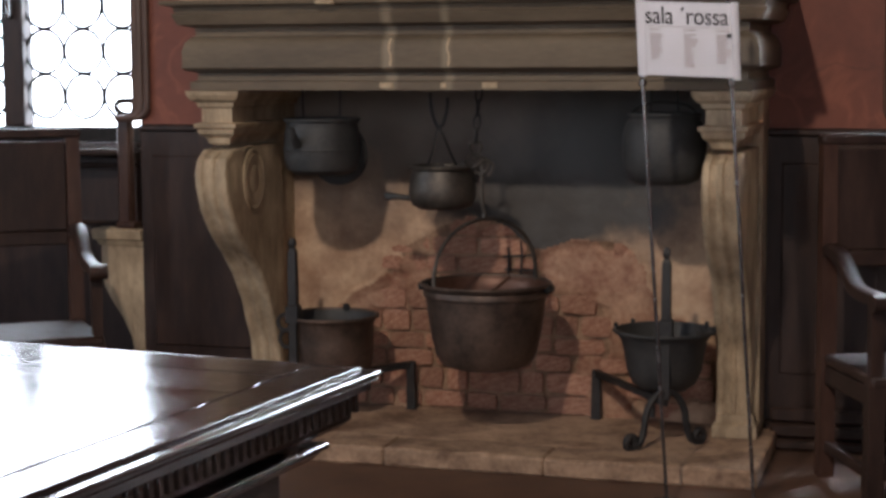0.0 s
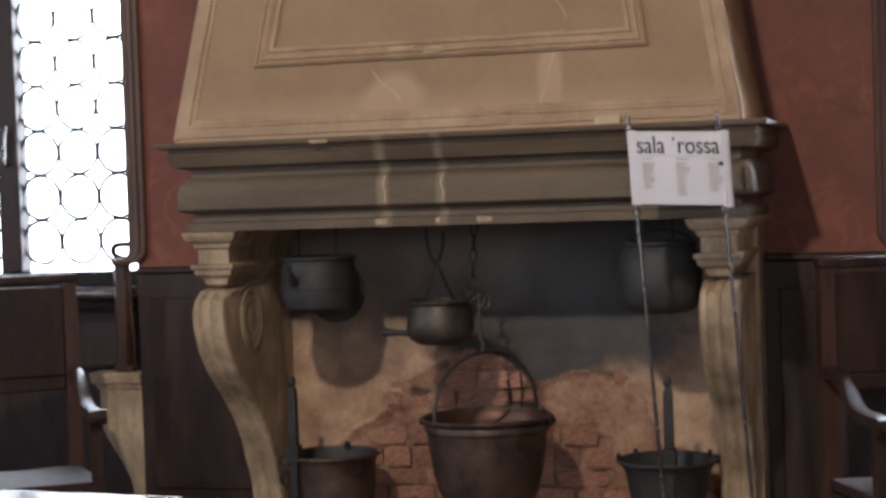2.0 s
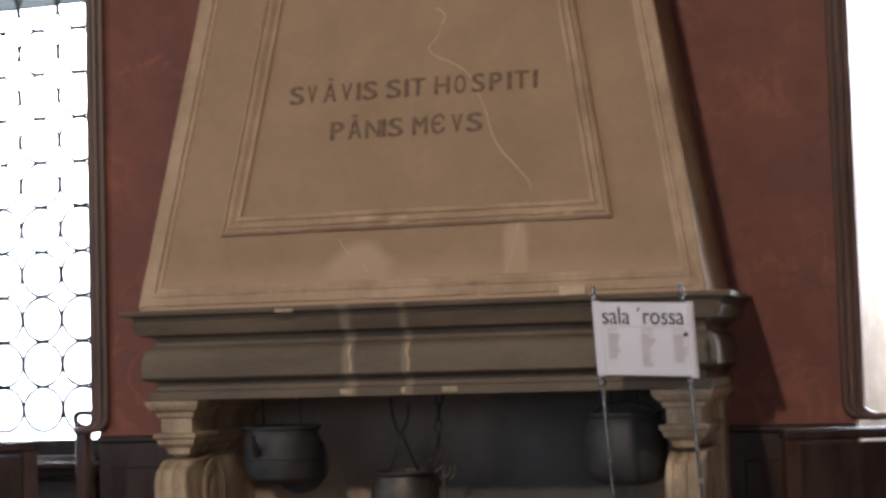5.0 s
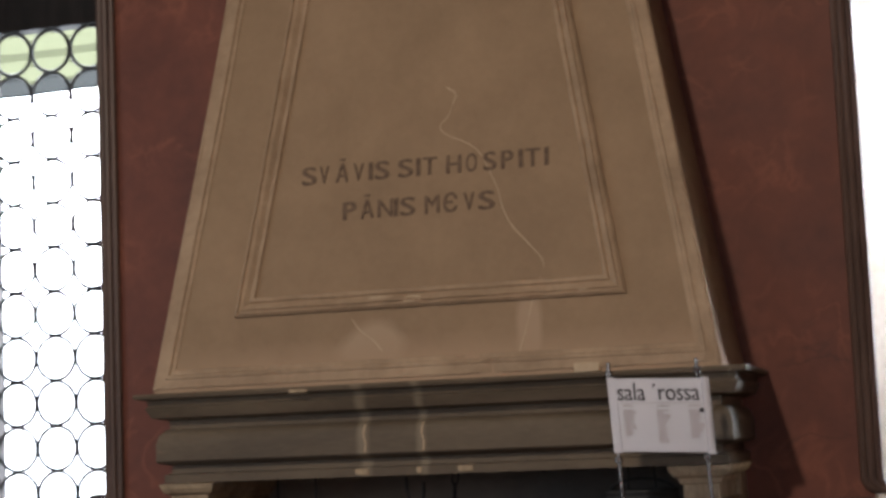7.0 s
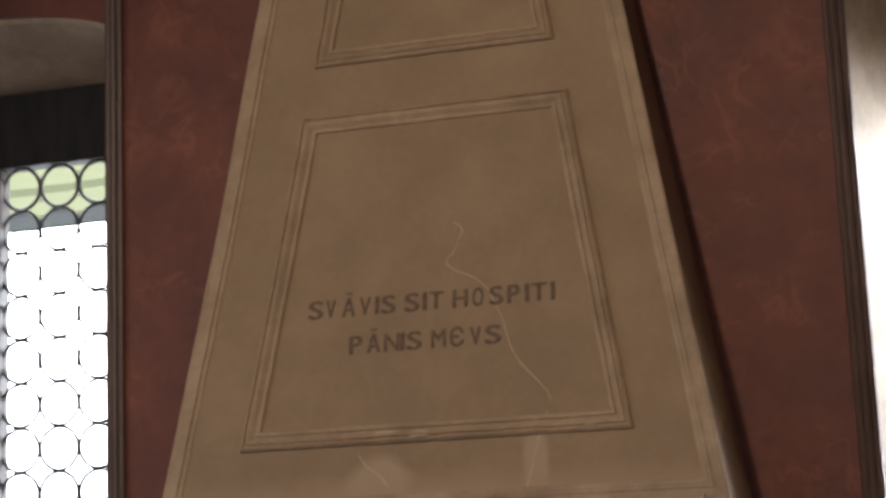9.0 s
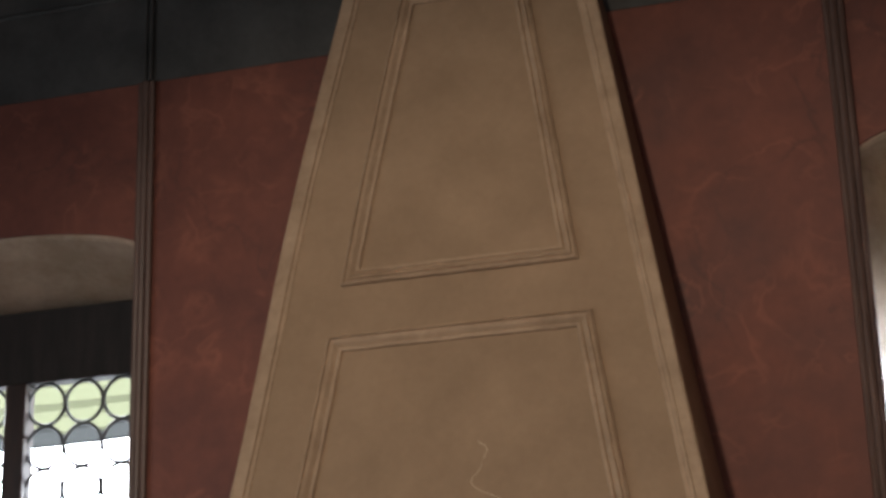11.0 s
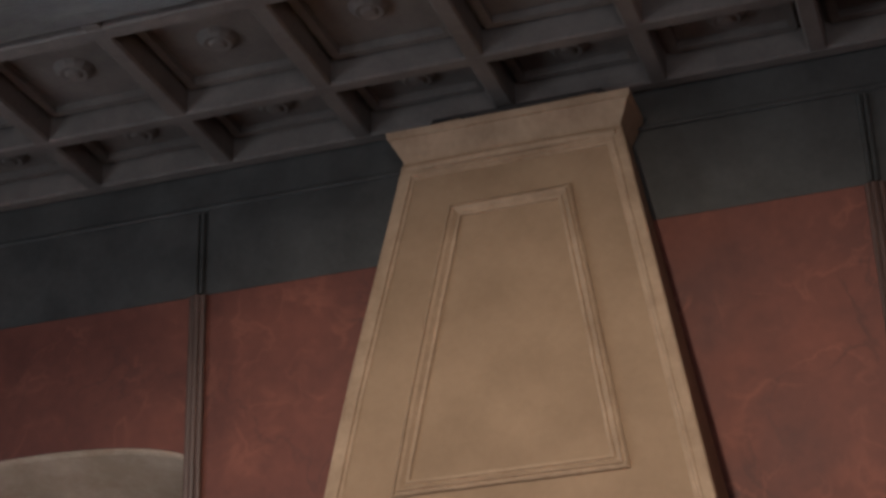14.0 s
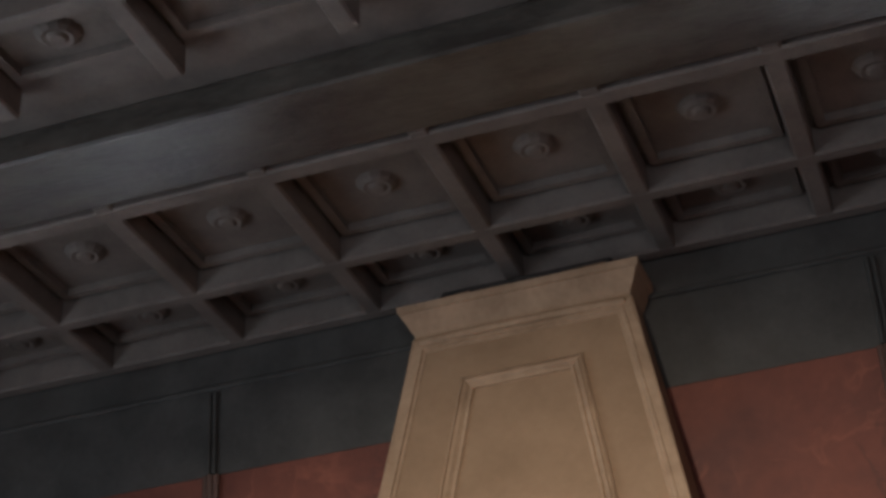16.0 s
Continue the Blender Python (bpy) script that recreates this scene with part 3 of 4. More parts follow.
def border(quad, width, off, name, steps):
    """Mitred moulding round a four-sided field; steps of (share of width, projection)."""
    (ax, az), (bx, bz), (cx, cz), (dx, dz) = quad
    mid = Vector((sum(p[0] for p in quad) / 4, sum(p[1] for p in quad) / 4))
    bm = bmesh.new()

    def inset(d):
        lines = []
        q = [Vector(p) for p in quad]
        for i in range(4):
            a, b = q[i], q[(i + 1) % 4]
            t = (b - a).normalized()
            nrm = Vector((-t.y, t.x))
            if nrm.dot(mid - a) < 0:
                nrm = -nrm
            lines.append((a + nrm * d, t))
        out = []
        for i in range(4):
            (p, t), (r, u) = lines[i - 1], lines[i]
            k = ((r - p).x * u.y - (r - p).y * u.x) / (t.x * u.y - t.y * u.x)
            out.append(p + t * k)
        return out

    rows = []
    for share, proud in steps:
        rows.append([bm.verts.new((v.x, hood_y(v.y, proud), v.y)) for v in inset(width * share)])
    for a, b in zip(rows, rows[1:]):
        for i in range(4):
            j = (i + 1) % 4
            bm.faces.new((a[i], a[j], b[j], b[i]))
    bmesh.ops.subdivide_edges(bm, edges=[e for e in bm.edges if e.calc_length() > 0.2], cuts=36)
    for v in bm.verts:
        q = noise.noise_vector(v.co * 11) * 0.0022 + noise.noise_vector(v.co * 31) * 0.0016
        chip = max(0.0, noise.noise(Vector((v.co.x * 13, 7.0, v.co.z * 13))) - 0.28) * (0.030 if v.co.z < 2.2 else 0.012)
        v.co = bow(v.co + Vector((q.x, chip + q.y * 0.4, q.z)))
    return part(name, bm, PLASTER_MOULD, hood, "moulding in plaster lightened for its lit edges", False)


STEPS = [(0.0, -0.001), (0.03, 0.016), (0.16, 0.024), (0.22, 0.013), (0.30, 0.013), (0.36, 0.024), (0.48, 0.020), (0.70, 0.005), (0.78, 0.014), (0.94, 0.012), (1.0, -0.001)]
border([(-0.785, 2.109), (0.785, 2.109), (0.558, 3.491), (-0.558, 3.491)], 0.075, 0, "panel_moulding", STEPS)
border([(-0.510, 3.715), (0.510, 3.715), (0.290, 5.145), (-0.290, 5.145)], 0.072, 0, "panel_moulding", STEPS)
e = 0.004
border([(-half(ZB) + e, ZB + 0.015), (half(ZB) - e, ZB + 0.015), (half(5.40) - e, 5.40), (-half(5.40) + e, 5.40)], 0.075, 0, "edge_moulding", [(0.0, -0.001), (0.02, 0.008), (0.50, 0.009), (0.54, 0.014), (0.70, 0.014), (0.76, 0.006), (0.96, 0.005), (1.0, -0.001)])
# corner beads in the lighter plaster draw the hood's lit edge
for s in (-1, 1):
    zs = [ZB + 0.01 + (5.40 - ZB) * k / 30 for k in range(31)]
    part("corner_bead", tube([bow(Vector((s * (half(z) - 0.001), hood_y(z, -0.001), z))) for z in zs], 0.009, 8), PLASTER_MOULD, hood, "rounded corner of the hood, lightened as a lit edge")
# top cornice
CORN = [(5.425, 0.001), (5.44, 0.004), (5.465, 0.020), (5.50, 0.036), (5.535, 0.052), (5.54, 0.062), (5.572, 0.067), (5.572, -0.05)]
bm = loops([[(-(half(min(z, ZT)) + o), 0.0, z) for z, o in CORN], [(-(half(min(z, ZT)) + o), hood_y(min(z, ZT), o), z) for z, o in CORN], [(half(min(z, ZT)) + o, hood_y(min(z, ZT), o), z) for z, o in CORN], [(half(min(z, ZT)) + o, 0.0, z) for z, o in CORN]])
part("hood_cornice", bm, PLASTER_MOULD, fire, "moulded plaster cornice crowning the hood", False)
hx = half(5.39) - 0.035
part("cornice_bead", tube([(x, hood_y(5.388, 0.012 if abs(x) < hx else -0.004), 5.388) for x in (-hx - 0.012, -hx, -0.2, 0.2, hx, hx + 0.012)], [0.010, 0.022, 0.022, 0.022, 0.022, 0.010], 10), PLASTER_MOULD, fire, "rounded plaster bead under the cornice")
part("flue_block", box(-0.42, 0.45, -0.17, -0.0, 5.45, 5.69, 0.02), SOOT, fire)
rng = random.Random(4)
for x, wd in ((-0.36, 0.12), (0.32, 0.12)):
    bm = box(x - wd, x + wd, -0.235, -0.175, 5.573, 5.625, 0.018)
    for v in bm.verts:
        v.co += Vector((rng.uniform(-0.012, 0.012), rng.uniform(-0.008, 0.008), rng.uniform(-0.012, 0.012) if v.co.z > 5.6 else 0))
    part("plaster_lump", bm, PLASTER_HOOD, fire, "rough plaster lump on the cornice")

# inscription
LINE_A = (("S", 0.036, 0.072), ("V", 0.079, 0.102), ("\u0100", 0.119, 0.150), ("V", 0.161, 0.187), ("I", 0.199, 0.208), ("S", 0.213, 0.248), ("S", 0.270, 0.306), ("I", 0.314, 0.322), ("T", 0.327, 0.362), ("H", 0.384, 0.419), ("O", 0.430, 0.456), ("S", 0.471, 0.502), ("P", 0.512, 0.541), ("I", 0.554, 0.562), ("T", 0.567, 0.603), ("I", 0.612, 0.622))
LINE_B = (("P", 0.133, 0.166), ("\u0100", 0.176, 0.208), ("N", 0.217, 0.254), ("I", 0.257, 0.264), ("S", 0.270, 0.306), ("M", 0.329, 0.364), ("\u0404", 0.372, 0.405), ("V", 0.420, 0.446), ("S", 0.454, 0.492))
rng = random.Random(5)
for line, z, left, width in ((LINE_A, 2.625, -0.5085, 1.724), (LINE_B, 2.470, -0.5000, 1.724)):
    for glyph, a, b in line:
        xa, xb = left + (a - 0.040) * width, left + (b - 0.040) * width
        ob = part("letter", letters(glyph, 0.107, 0.003, max(xb - xa, 0.017), 0.0045), CARVED, hood, "dark worn painted Roman capital", False)
        ob.matrix_basis = Matrix.Translation(((xa + xb) / 2, hood_y(z, 0.0), z)) @ Matrix.Rotation(-math.atan(SLOPE), 4, "X") @ Matrix.Rotation(radians(rng.uniform(-1.5, 1.5)), 4, "Y")

# hairline cracks filled with pale plaster
CRACK_A = [(0.46, 2.203), (0.43, 2.13), (0.413, 2.056), (0.386, 1.951), (0.363, 1.885)]
CRACK_B = [(-0.3, 2.083), (-0.264, 2.028), (-0.202, 1.985), (-0.165, 1.935)]
for pts in ([(0.108, 2.93), (0.10, 2.86), (0.05, 2.82), (0.085, 2.78), (0.16, 2.75), (0.222, 2.704), (0.26, 2.62), (0.289, 2.558), (0.31, 2.47), (0.344, 2.397), (0.41, 2.326), (0.475, 2.25), (0.455, 2.21)], [(0.08, 2.98), (0.13, 2.95), (0.108, 2.90)], CRACK_A, CRACK_B):
    part("filled_crack", tube([(x, hood_y(z, -0.0015), z) for x, z in pts], [0.0012, 0.0034, 0.002, 0.0036, 0.0012], 6, smooth=1), PLASTER_PALE, hood, "pale filled crack")
for x, z, wd, h in ((-0.045, 2.140, 0.036, 0.013), (-0.17, 2.152, 0.05, 0.004), (0.62, 2.136, 0.018, 0.006)):
    pts = [(x - wd, z - h), (x - wd * 0.2, z - h * 1.1), (x + wd, z - h * 0.8), (x + wd * 0.9, z + h * 0.7), (x + wd * 0.1, z + h), (x - wd * 0.9, z + h * 0.8)]
    part("plaster_patch", slab(pts, -0.001, 0.003 if h > 0.02 else 0.02), PLASTER_PALE, hood, "pale plaster repair", False)

# imposts and scrolled legs, both sides
COARSE = [(-0.60, 1.235), (-0.70, 1.228), (-0.765, 1.195), (-0.785, 1.14), (-0.78, 1.07), (-0.745, 0.985), (-0.68, 0.90), (-0.59, 0.82), (-0.50, 0.745), (-0.425, 0.66), (-0.365, 0.57), (-0.315, 0.47), (-0.28, 0.38), (-0.26, 0.29), (-0.255, 0.20), (-0.26, 0.165)]
FRONT = []
for (ya, za), (yb, zb) in zip(COARSE, COARSE[1:]):
    FRONT += [(ya + (yb - ya) * k / 3, za + (zb - za) * k / 3) for k in range(3)]
FRONT.append(COARSE[-1])
for s in (-1, 1):
    def sx(a):
        return s * a
    xa, xb = sorted((sx(1.078), sx(0.948)))
    rects = []
    for z, o in ((1.244, -0.035), (1.252, -0.02), (1.275, -0.012), (1.283, 0.0), (1.292, 0.012), (1.312, 0.016), (1.318, 0.026), (1.333, 0.026), (1.337, 0.0), (1.395, 0.0), (1.40, 0.012), (1.418, 0.016), (1.428, 0.034), (1.447, 0.046), (1.464, 0.05)):
        rects.append((z, xa - o, xb + o, -0.712 - o, -0.004))
    part("impost", stack(rects), STONE, fire, "carved stone impost block", False)
    # leg: outline carried across its width in steps that model the two channels of the front
    rings = []
    for u, cut in ((0.0, 0.010), (0.05, 0.001), (0.20, 0.0), (0.25, 0.006), (0.40, 0.007), (0.45, 0.001), (0.55, 0.001), (0.60, 0.007), (0.75, 0.006), (0.80, 0.0), (0.95, 0.001), (1.0, 0.010)):
        ring = []
        for y, z in FRONT:
            taper = 0.012 * (1 - z / 1.235)
            x = s * (0.945 - taper + (0.14) * u)
            q = noise.noise_vector(Vector((x, y, z)) * 9) * 0.006 + noise.noise_vector(Vector((x, y, z)) * 28) * 0.003
            ring.append((x + q.x * 0.6, y + cut + q.y, z - (cut * 0.5 if z > 1.15 else 0) + q.z * 0.5))
        ring += [(ring[-1][0], -0.20, 0.165), (ring[0][0], -0.20, 1.235)]
        rings.append(ring)
    leg = part("scrolled_leg", loops(rings), STONE, fire, "scroll-shaped stone leg with fluted front")
    x_in, face = s * 0.9445, -s
    # carved roundel: raised rim, sunk groove, boss, and a tail that curls off the rim
    bm = lathe([(0.001, 0.006), (0.050, 0.007), (0.054, 0.005), (0.060, 0.007), (0.092, 0.009), (0.098, 0.002), (0.104, 0.002), (0.109, 0.009), (0.118, 0.008), (0.124, -0.003)], 36, caps=True)
    bmesh.ops.rotate(bm, verts=bm.verts[:], cent=(0, 0, 0), matrix=Matrix.Rotation(radians(90 * face), 3, "Y"))
    bmesh.ops.scale(bm, verts=bm.verts[:], vec=(1, 0.90, 1.08))
    bmesh.ops.translate(bm, verts=bm.verts[:], vec=(x_in, -0.515, 1.098))
    part("volute", bm, STONE, leg, "carved stone volute disc")
    tail = [(x_in, -0.515 + r * math.cos(a), 1.098 + r * math.sin(a) * 1.06) for r, a in ((0.112 + 0.0034 * i, 1.2 + 0.10 * i) for i in range(12))]
    part("volute_tail", tube(tail, [0.003, 0.007, 0.008, 0.006], 8), STONE, leg)
    xa, xb = sorted((s * 0.925, s * 1.10))
    part("leg_base", stack([(0.077, xa, xb, -0.30, -0.20), (0.125, xa, xb, -0.295, -0.20), (0.135, xa + 0.012, xb - 0.012, -0.275, -0.20), (0.166, xa + 0.014, xb - 0.014, -0.272, -0.20)]), STONE, fire, "", False)
    xa, xb = sorted((s * 0.957, s * 1.10))
    part("cheek_wall", box(xa, xb, -0.198, -0.002, 0.077, 1.46, 0.003), STONE, fire)
part("smoke_chamber", box(-0.90, 0.90, -0.50, -0.03, 1.78, 1.82, 0), SOOT, fire, "sooty underside of the flue")

# hearth: kerb stones along the front, slab behind
xs = [-1.165, -0.66, -0.285, 0.36, 1.165]
rng = random.Random(7)
for a, b in zip(xs, xs[1:]):
    bm = box(a + 0.001, b - 0.001, -0.82 + rng.uniform(-0.005, 0.003), -0.599, 0.0, 0.075 + rng.uniform(-0.002, 0.002), 0.009)
    bmesh.ops.subdivide_edges(bm, edges=[e for e in bm.edges if e.calc_length() > 0.04], cuts=9, use_grid_fill=True)
    for v in bm.verts:
        q = noise.noise_vector(v.co * 9) * 0.006 + noise.noise_vector(v.co * 26) * 0.005
        v.co += Vector((0, q.y, q.z if v.co.z > 0.01 else 0))
    part("kerb_stone", bm, HEARTH, fire, "chipped hearth kerb stone")
part("hearth_slab", box(-1.16, 1.16, -0.598, -0.001, 0.0, 0.073, 0.006), HEARTH, fire, "worn stone hearth slab")

# firebox wall: rough plaster with the brickwork showing through below
def covered(x, z):
    """Where old plaster still clings over the bricks: above zero."""
    return noise.fractal(Vector((x * 2.6 + 4.2, 9.0, z * 2.6)), 1.0, 2.0, 3) + 0.9 * math.exp(-((x - 0.36) / 0.20) ** 2 - ((z - 0.70) / 0.15) ** 2) - 0.22


back = part("firebox_wall", bmesh.new(), PLASTER_BACK, fire, "smoke-stained plaster with exposed brick below", False)
bm = bmesh.new()
nx, nz = 220, 180
grid = []
for j in range(nz + 1):
    row = []
    for i in range(nx + 1):
        x, z = -1.02 + 2.04 * i / nx, 0.074 + (1.80 - 0.074) * j / nz
        edge = noise.fractal(Vector((x * 2.3, 3.1, z * 2.3)), 1.0, 2.0, 3)
        # bare patch, about a metre and a half wide, low on the wall
        bare = 1.0 - ((x - 0.02) / 0.82) ** 2 - ((z - 0.34) / 0.54) ** 2 + 0.55 * edge
        proud = 0.030 if bare < 0 else max(0.006, 0.030 - bare * 0.14)
        proud += 0.020 * min(1.0, max(0.0, covered(x, z) * 9)) if bare > 0 else 0.0
        proud += (0.010 if bare < 0 else 0.012) * noise.fractal(Vector((x * 7, 0, z * 7)), 1.0, 2.0, 4)
        row.append(bm.verts.new((x, -max(proud, 0.002), z)))
    grid.append(row)
for a, b in zip(grid, grid[1:]):
    for i in range(nx):
        bm.faces.new((a[i], a[i + 1], b[i + 1], b[i]))
for f in bm.faces:
    c = f.calc_center_median()
    edge = noise.fractal(Vector((c.x * 2.3, 3.1, c.z * 2.3)), 1.0, 2.0, 3)
    f.material_index = 1 if 1.0 - ((c.x - 0.02) / 0.82) ** 2 - ((c.z - 0.34) / 0.54) ** 2 + 0.55 * edge > 0.04 else 0
    if f.material_index == 1 and covered(c.x, c.z) > 0.10 * noise.noise(c * 38):
        f.material_index = 2
bmesh.ops.recalc_face_normals(bm, faces=bm.faces)
back.data.materials.append(MORTAR)
back.data.materials.append(ROUGHCAST)
bm.to_mesh(back.data)
bm.free()
back.data.polygons.foreach_set("use_smooth", [True] * len(back.data.polygons))

# ---- pots ----
def pot(name, label, at, profile, material, group="cooking pots in the fireplace", inner=None):
    """A turned vessel: outside profile of (radius, height), rolled rim and an inside."""
    p = thing(name, label, "pot", at, group=group)
    outer = profile
    inside = [(max(r - 0.006, 0.004), h + (0.006 if k == 0 else 0.0)) for k, (r, h) in enumerate(profile)][::-1]
    part("body", lathe(outer, 48), material, p)
    part("lining", lathe(inside, 48), inner or material, p)
    r, h = profile[-1]
    part("rim", tube([(r * math.cos(a), r * math.sin(a), h) for a in [2 * math.pi * i / 48 for i in range(48)]], 0.008, 8, True), material, p)
    return p


def ear(p, x, y, z, r, material, turn=0.0):
    """A ring handle on the pot's side."""
    c, s = math.cos(turn), math.sin(turn)
    pts = [(x + (r * 0.9 * math.cos(a)) * c, y + (r * 0.9 * math.cos(a)) * s, z + r * math.sin(a)) for a in [2 * math.pi * i / 20 for i in range(20)]]
    return part("handle", tube(pts, 0.009, 8, True), material, p)


def links(p, pts, size, thick, material):
    """A chain of alternating oval links."""
    for k, (a, b) in enumerate(zip(pts, pts[1:])):
        a, b = Vector(a), Vector(b)
        d, mid = (b - a), (a + b) / 2
        side = Vector((1, 0, 0)) if k % 2 else Vector((0, 1, 0))
        hl = d.length / 2 + thick
        d.normalize()
        part("chain_link", tube([mid + d * hl * math.cos(w) + side * size * math.sin(w) for w in [2 * math.pi * i / 16 for i in range(16)]], thick, 6, True), material, p)


# round-bellied iron cauldron hung from two wires, a lid hung behind it
p = pot("hanging_cauldron", "sooty black iron cauldron hung under the mantel by wires", (-0.645, -0.50, 1.118), [(0.05, 0.0), (0.11, 0.004), (0.142, 0.025), (0.155, 0.07), (0.157, 0.13), (0.150, 0.185), (0.145, 0.205), (0.150, 0.225)], IRON_POT)
for sgn in (-1, 1):
    part("hanging_wire", tube([(sgn * 0.078, 0, 0.22), (sgn * 0.082, 0.0, 0.30), (sgn * 0.08, 0.0, 0.43)], 0.0045, 6), IRON, p)
    part("lug", lathe([(0.002, 0.0), (0.018, 0.004), (0.018, 0.02), (0.002, 0.024)], 12, (sgn * 0.078, 0, 0.205)), IRON, p)
part("lid", tube([(0.03, 0.10, 0.08), (0.03, 0.11, 0.08)], [0.125, 0.13], 32), IRON_POT, p)
part("spout", tube([(-0.05, -0.15, 0.13), (-0.05, -0.19, 0.16), (-0.05, -0.205, 0.20)], [0.022, 0.016, 0.012], 10), IRON_POT, p)
part("front_band", lathe([(0.1585, 0.10), (0.161, 0.106), (0.1585, 0.112)], 40), IRON_POT, p)

p = pot("hanging_cauldron", "large soot-black iron cauldron hung under the mantel", (0.758, -0.50, 1.100), [(0.05, 0.0), (0.10, 0.003), (0.135, 0.02), (0.155, 0.06), (0.162, 0.12), (0.160, 0.19), (0.148, 0.235), (0.132, 0.255), (0.135, 0.27)], IRON_POT)
for sgn in (-1, 1):
    part("hanging_wire", tube([(sgn * 0.055, 0, 0.265), (sgn * 0.05, 0, 0.33), (sgn * 0.05, 0, 0.44)], 0.005, 6), IRON, p)
part("bail", tube([(-0.135, 0, 0.25), (-0.11, 0, 0.30), (0, 0, 0.325), (0.11, 0, 0.30), (0.135, 0, 0.25)], 0.006, 8, smooth=2), IRON, p)

# small tin pot on a forked hanger, with a stub handle
p = pot("hanging_pot", "small tarnished metal pot hung on a forked iron hook", (-0.148, -0.45, 0.982), [(0.04, 0.0), (0.095, 0.003), (0.122, 0.02), (0.135, 0.05), (0.137, 0.085), (0.128, 0.135), (0.122, 0.158), (0.130, 0.172)], TIN, inner=IRON_POT)
part("bail", tube([(-0.028, -0.13, 0.17), (-0.03, -0.06, 0.21), (-0.022, 0, 0.30), (-0.016, 0, 0.325)], 0.0055, 8, smooth=1), IRON, p)
part("bail", tube([(0.022, 0.13, 0.17), (0.018, 0.06, 0.22), (0.005, 0, 0.30), (-0.012, 0, 0.33)], 0.0055, 8, smooth=1), IRON, p)
part("hook", tube([(-0.05, 0, 0.47), (-0.045, 0, 0.40), (-0.028, 0, 0.345), (-0.014, 0, 0.325), (0.006, 0, 0.345), (0.022, 0, 0.40), (0.024, 0, 0.45)], 0.007, 8, smooth=2), IRON, p)
part("handle", tube([(-0.125, -0.02, 0.045), (-0.17, -0.03, 0.05), (-0.225, -0.03, 0.052), (-0.235, -0.03, 0.052)], [0.012, 0.011, 0.018, 0.012], 10), IRON_POT, p)

# great copper cauldron
p = pot("copper_cauldron", "great tarnished copper cauldron with arched iron bail over the hearth", (0.041, -0.48, 0.3476), [(0.04, 0.0), (0.13, 0.004), (0.182, 0.02), (0.206, 0.06), (0.223, 0.13), (0.237, 0.22), (0.248, 0.30), (0.252, 0.335), (0.264, 0.350)], COPPER, inner=COPPER_IN)
p.scale = (0.982, 0.982, 0.982)
part("band", lathe([(0.252, 0.30), (0.258, 0.306), (0.258, 0.322), (0.254, 0.33)], 48), COPPER, p)
for sgn in (-1, 1):
    part("lug", box(sgn * 0.262 - 0.02, sgn * 0.262 + 0.02, -0.035, 0.035, 0.318, 0.352, 0.008), IRON, p)
arcp = [(-0.160 * math.cos(math.pi * i / 24), -0.205 * math.cos(math.pi * i / 24), 0.34 + 0.275 * math.sin(math.pi * i / 24) ** 0.8) for i in range(25)]
part("bail", tube(arcp, 0.0085, 8), TIN, p)
part("ladle", tube([(0.03, -0.18, 0.30), (0.07, -0.10, 0.345), (0.10, 0.0, 0.38)], [0.012, 0.006, 0.006], 8), COPPER_IN, p, "copper ladle handle")

# pot chain with rings and a long hook that carries the copper cauldron
ch = thing("pot_chain", "iron pot chain with rings and a long hook", "chain", (0.032, -0.49, 0.0285))
part("hook", tube([(0.0, 0, 0.925), (0.012, 0, 0.945), (0.0, 0, 0.965), (-0.006, 0, 1.02), (-0.002, 0, 1.16)], 0.0085, 8, smooth=1), TIN, ch)
for cx, cz, r in ((-0.012, 1.135, 0.034), (0.012, 1.125, 0.03), (-0.028, 1.205, 0.024), (-0.045, 1.15, 0.026)):
    part("ring", tube([(cx + r * math.cos(a), 0.01 * math.sin(a * 2), cz + r * math.sin(a)) for a in [2 * math.pi * i / 24 for i in range(24)]], 0.0055, 8, True), TIN, ch)
links(ch, [(-0.028 + 0.022 * k / 6, 0, 1.225 + 0.055 * k) for k in range(11)], 0.013, 0.0045, IRON)

# iron trivet leaning at the back of the hearth wall
tv = thing("trivet", "small black iron gridiron hung on the firebox wall", "gridiron", (0.075, -0.05, 0.66))
for x in (-0.055, 0.0, 0.055):
    part("bar", tube([(x, 0, 0.0), (x + 0.004, 0, 0.10), (x, 0, 0.16 if x == 0 else 0.13)], 0.0045, 8), IRON, tv)
part("cross_bar", tube([(-0.075, -0.006, 0.09), (0.065, -0.006, 0.10)], 0.0045, 8), IRON, tv)
part("cross_bar", tube([(-0.07, -0.006, 0.035), (0.065, -0.006, 0.035)], 0.0045, 8), IRON, tv)


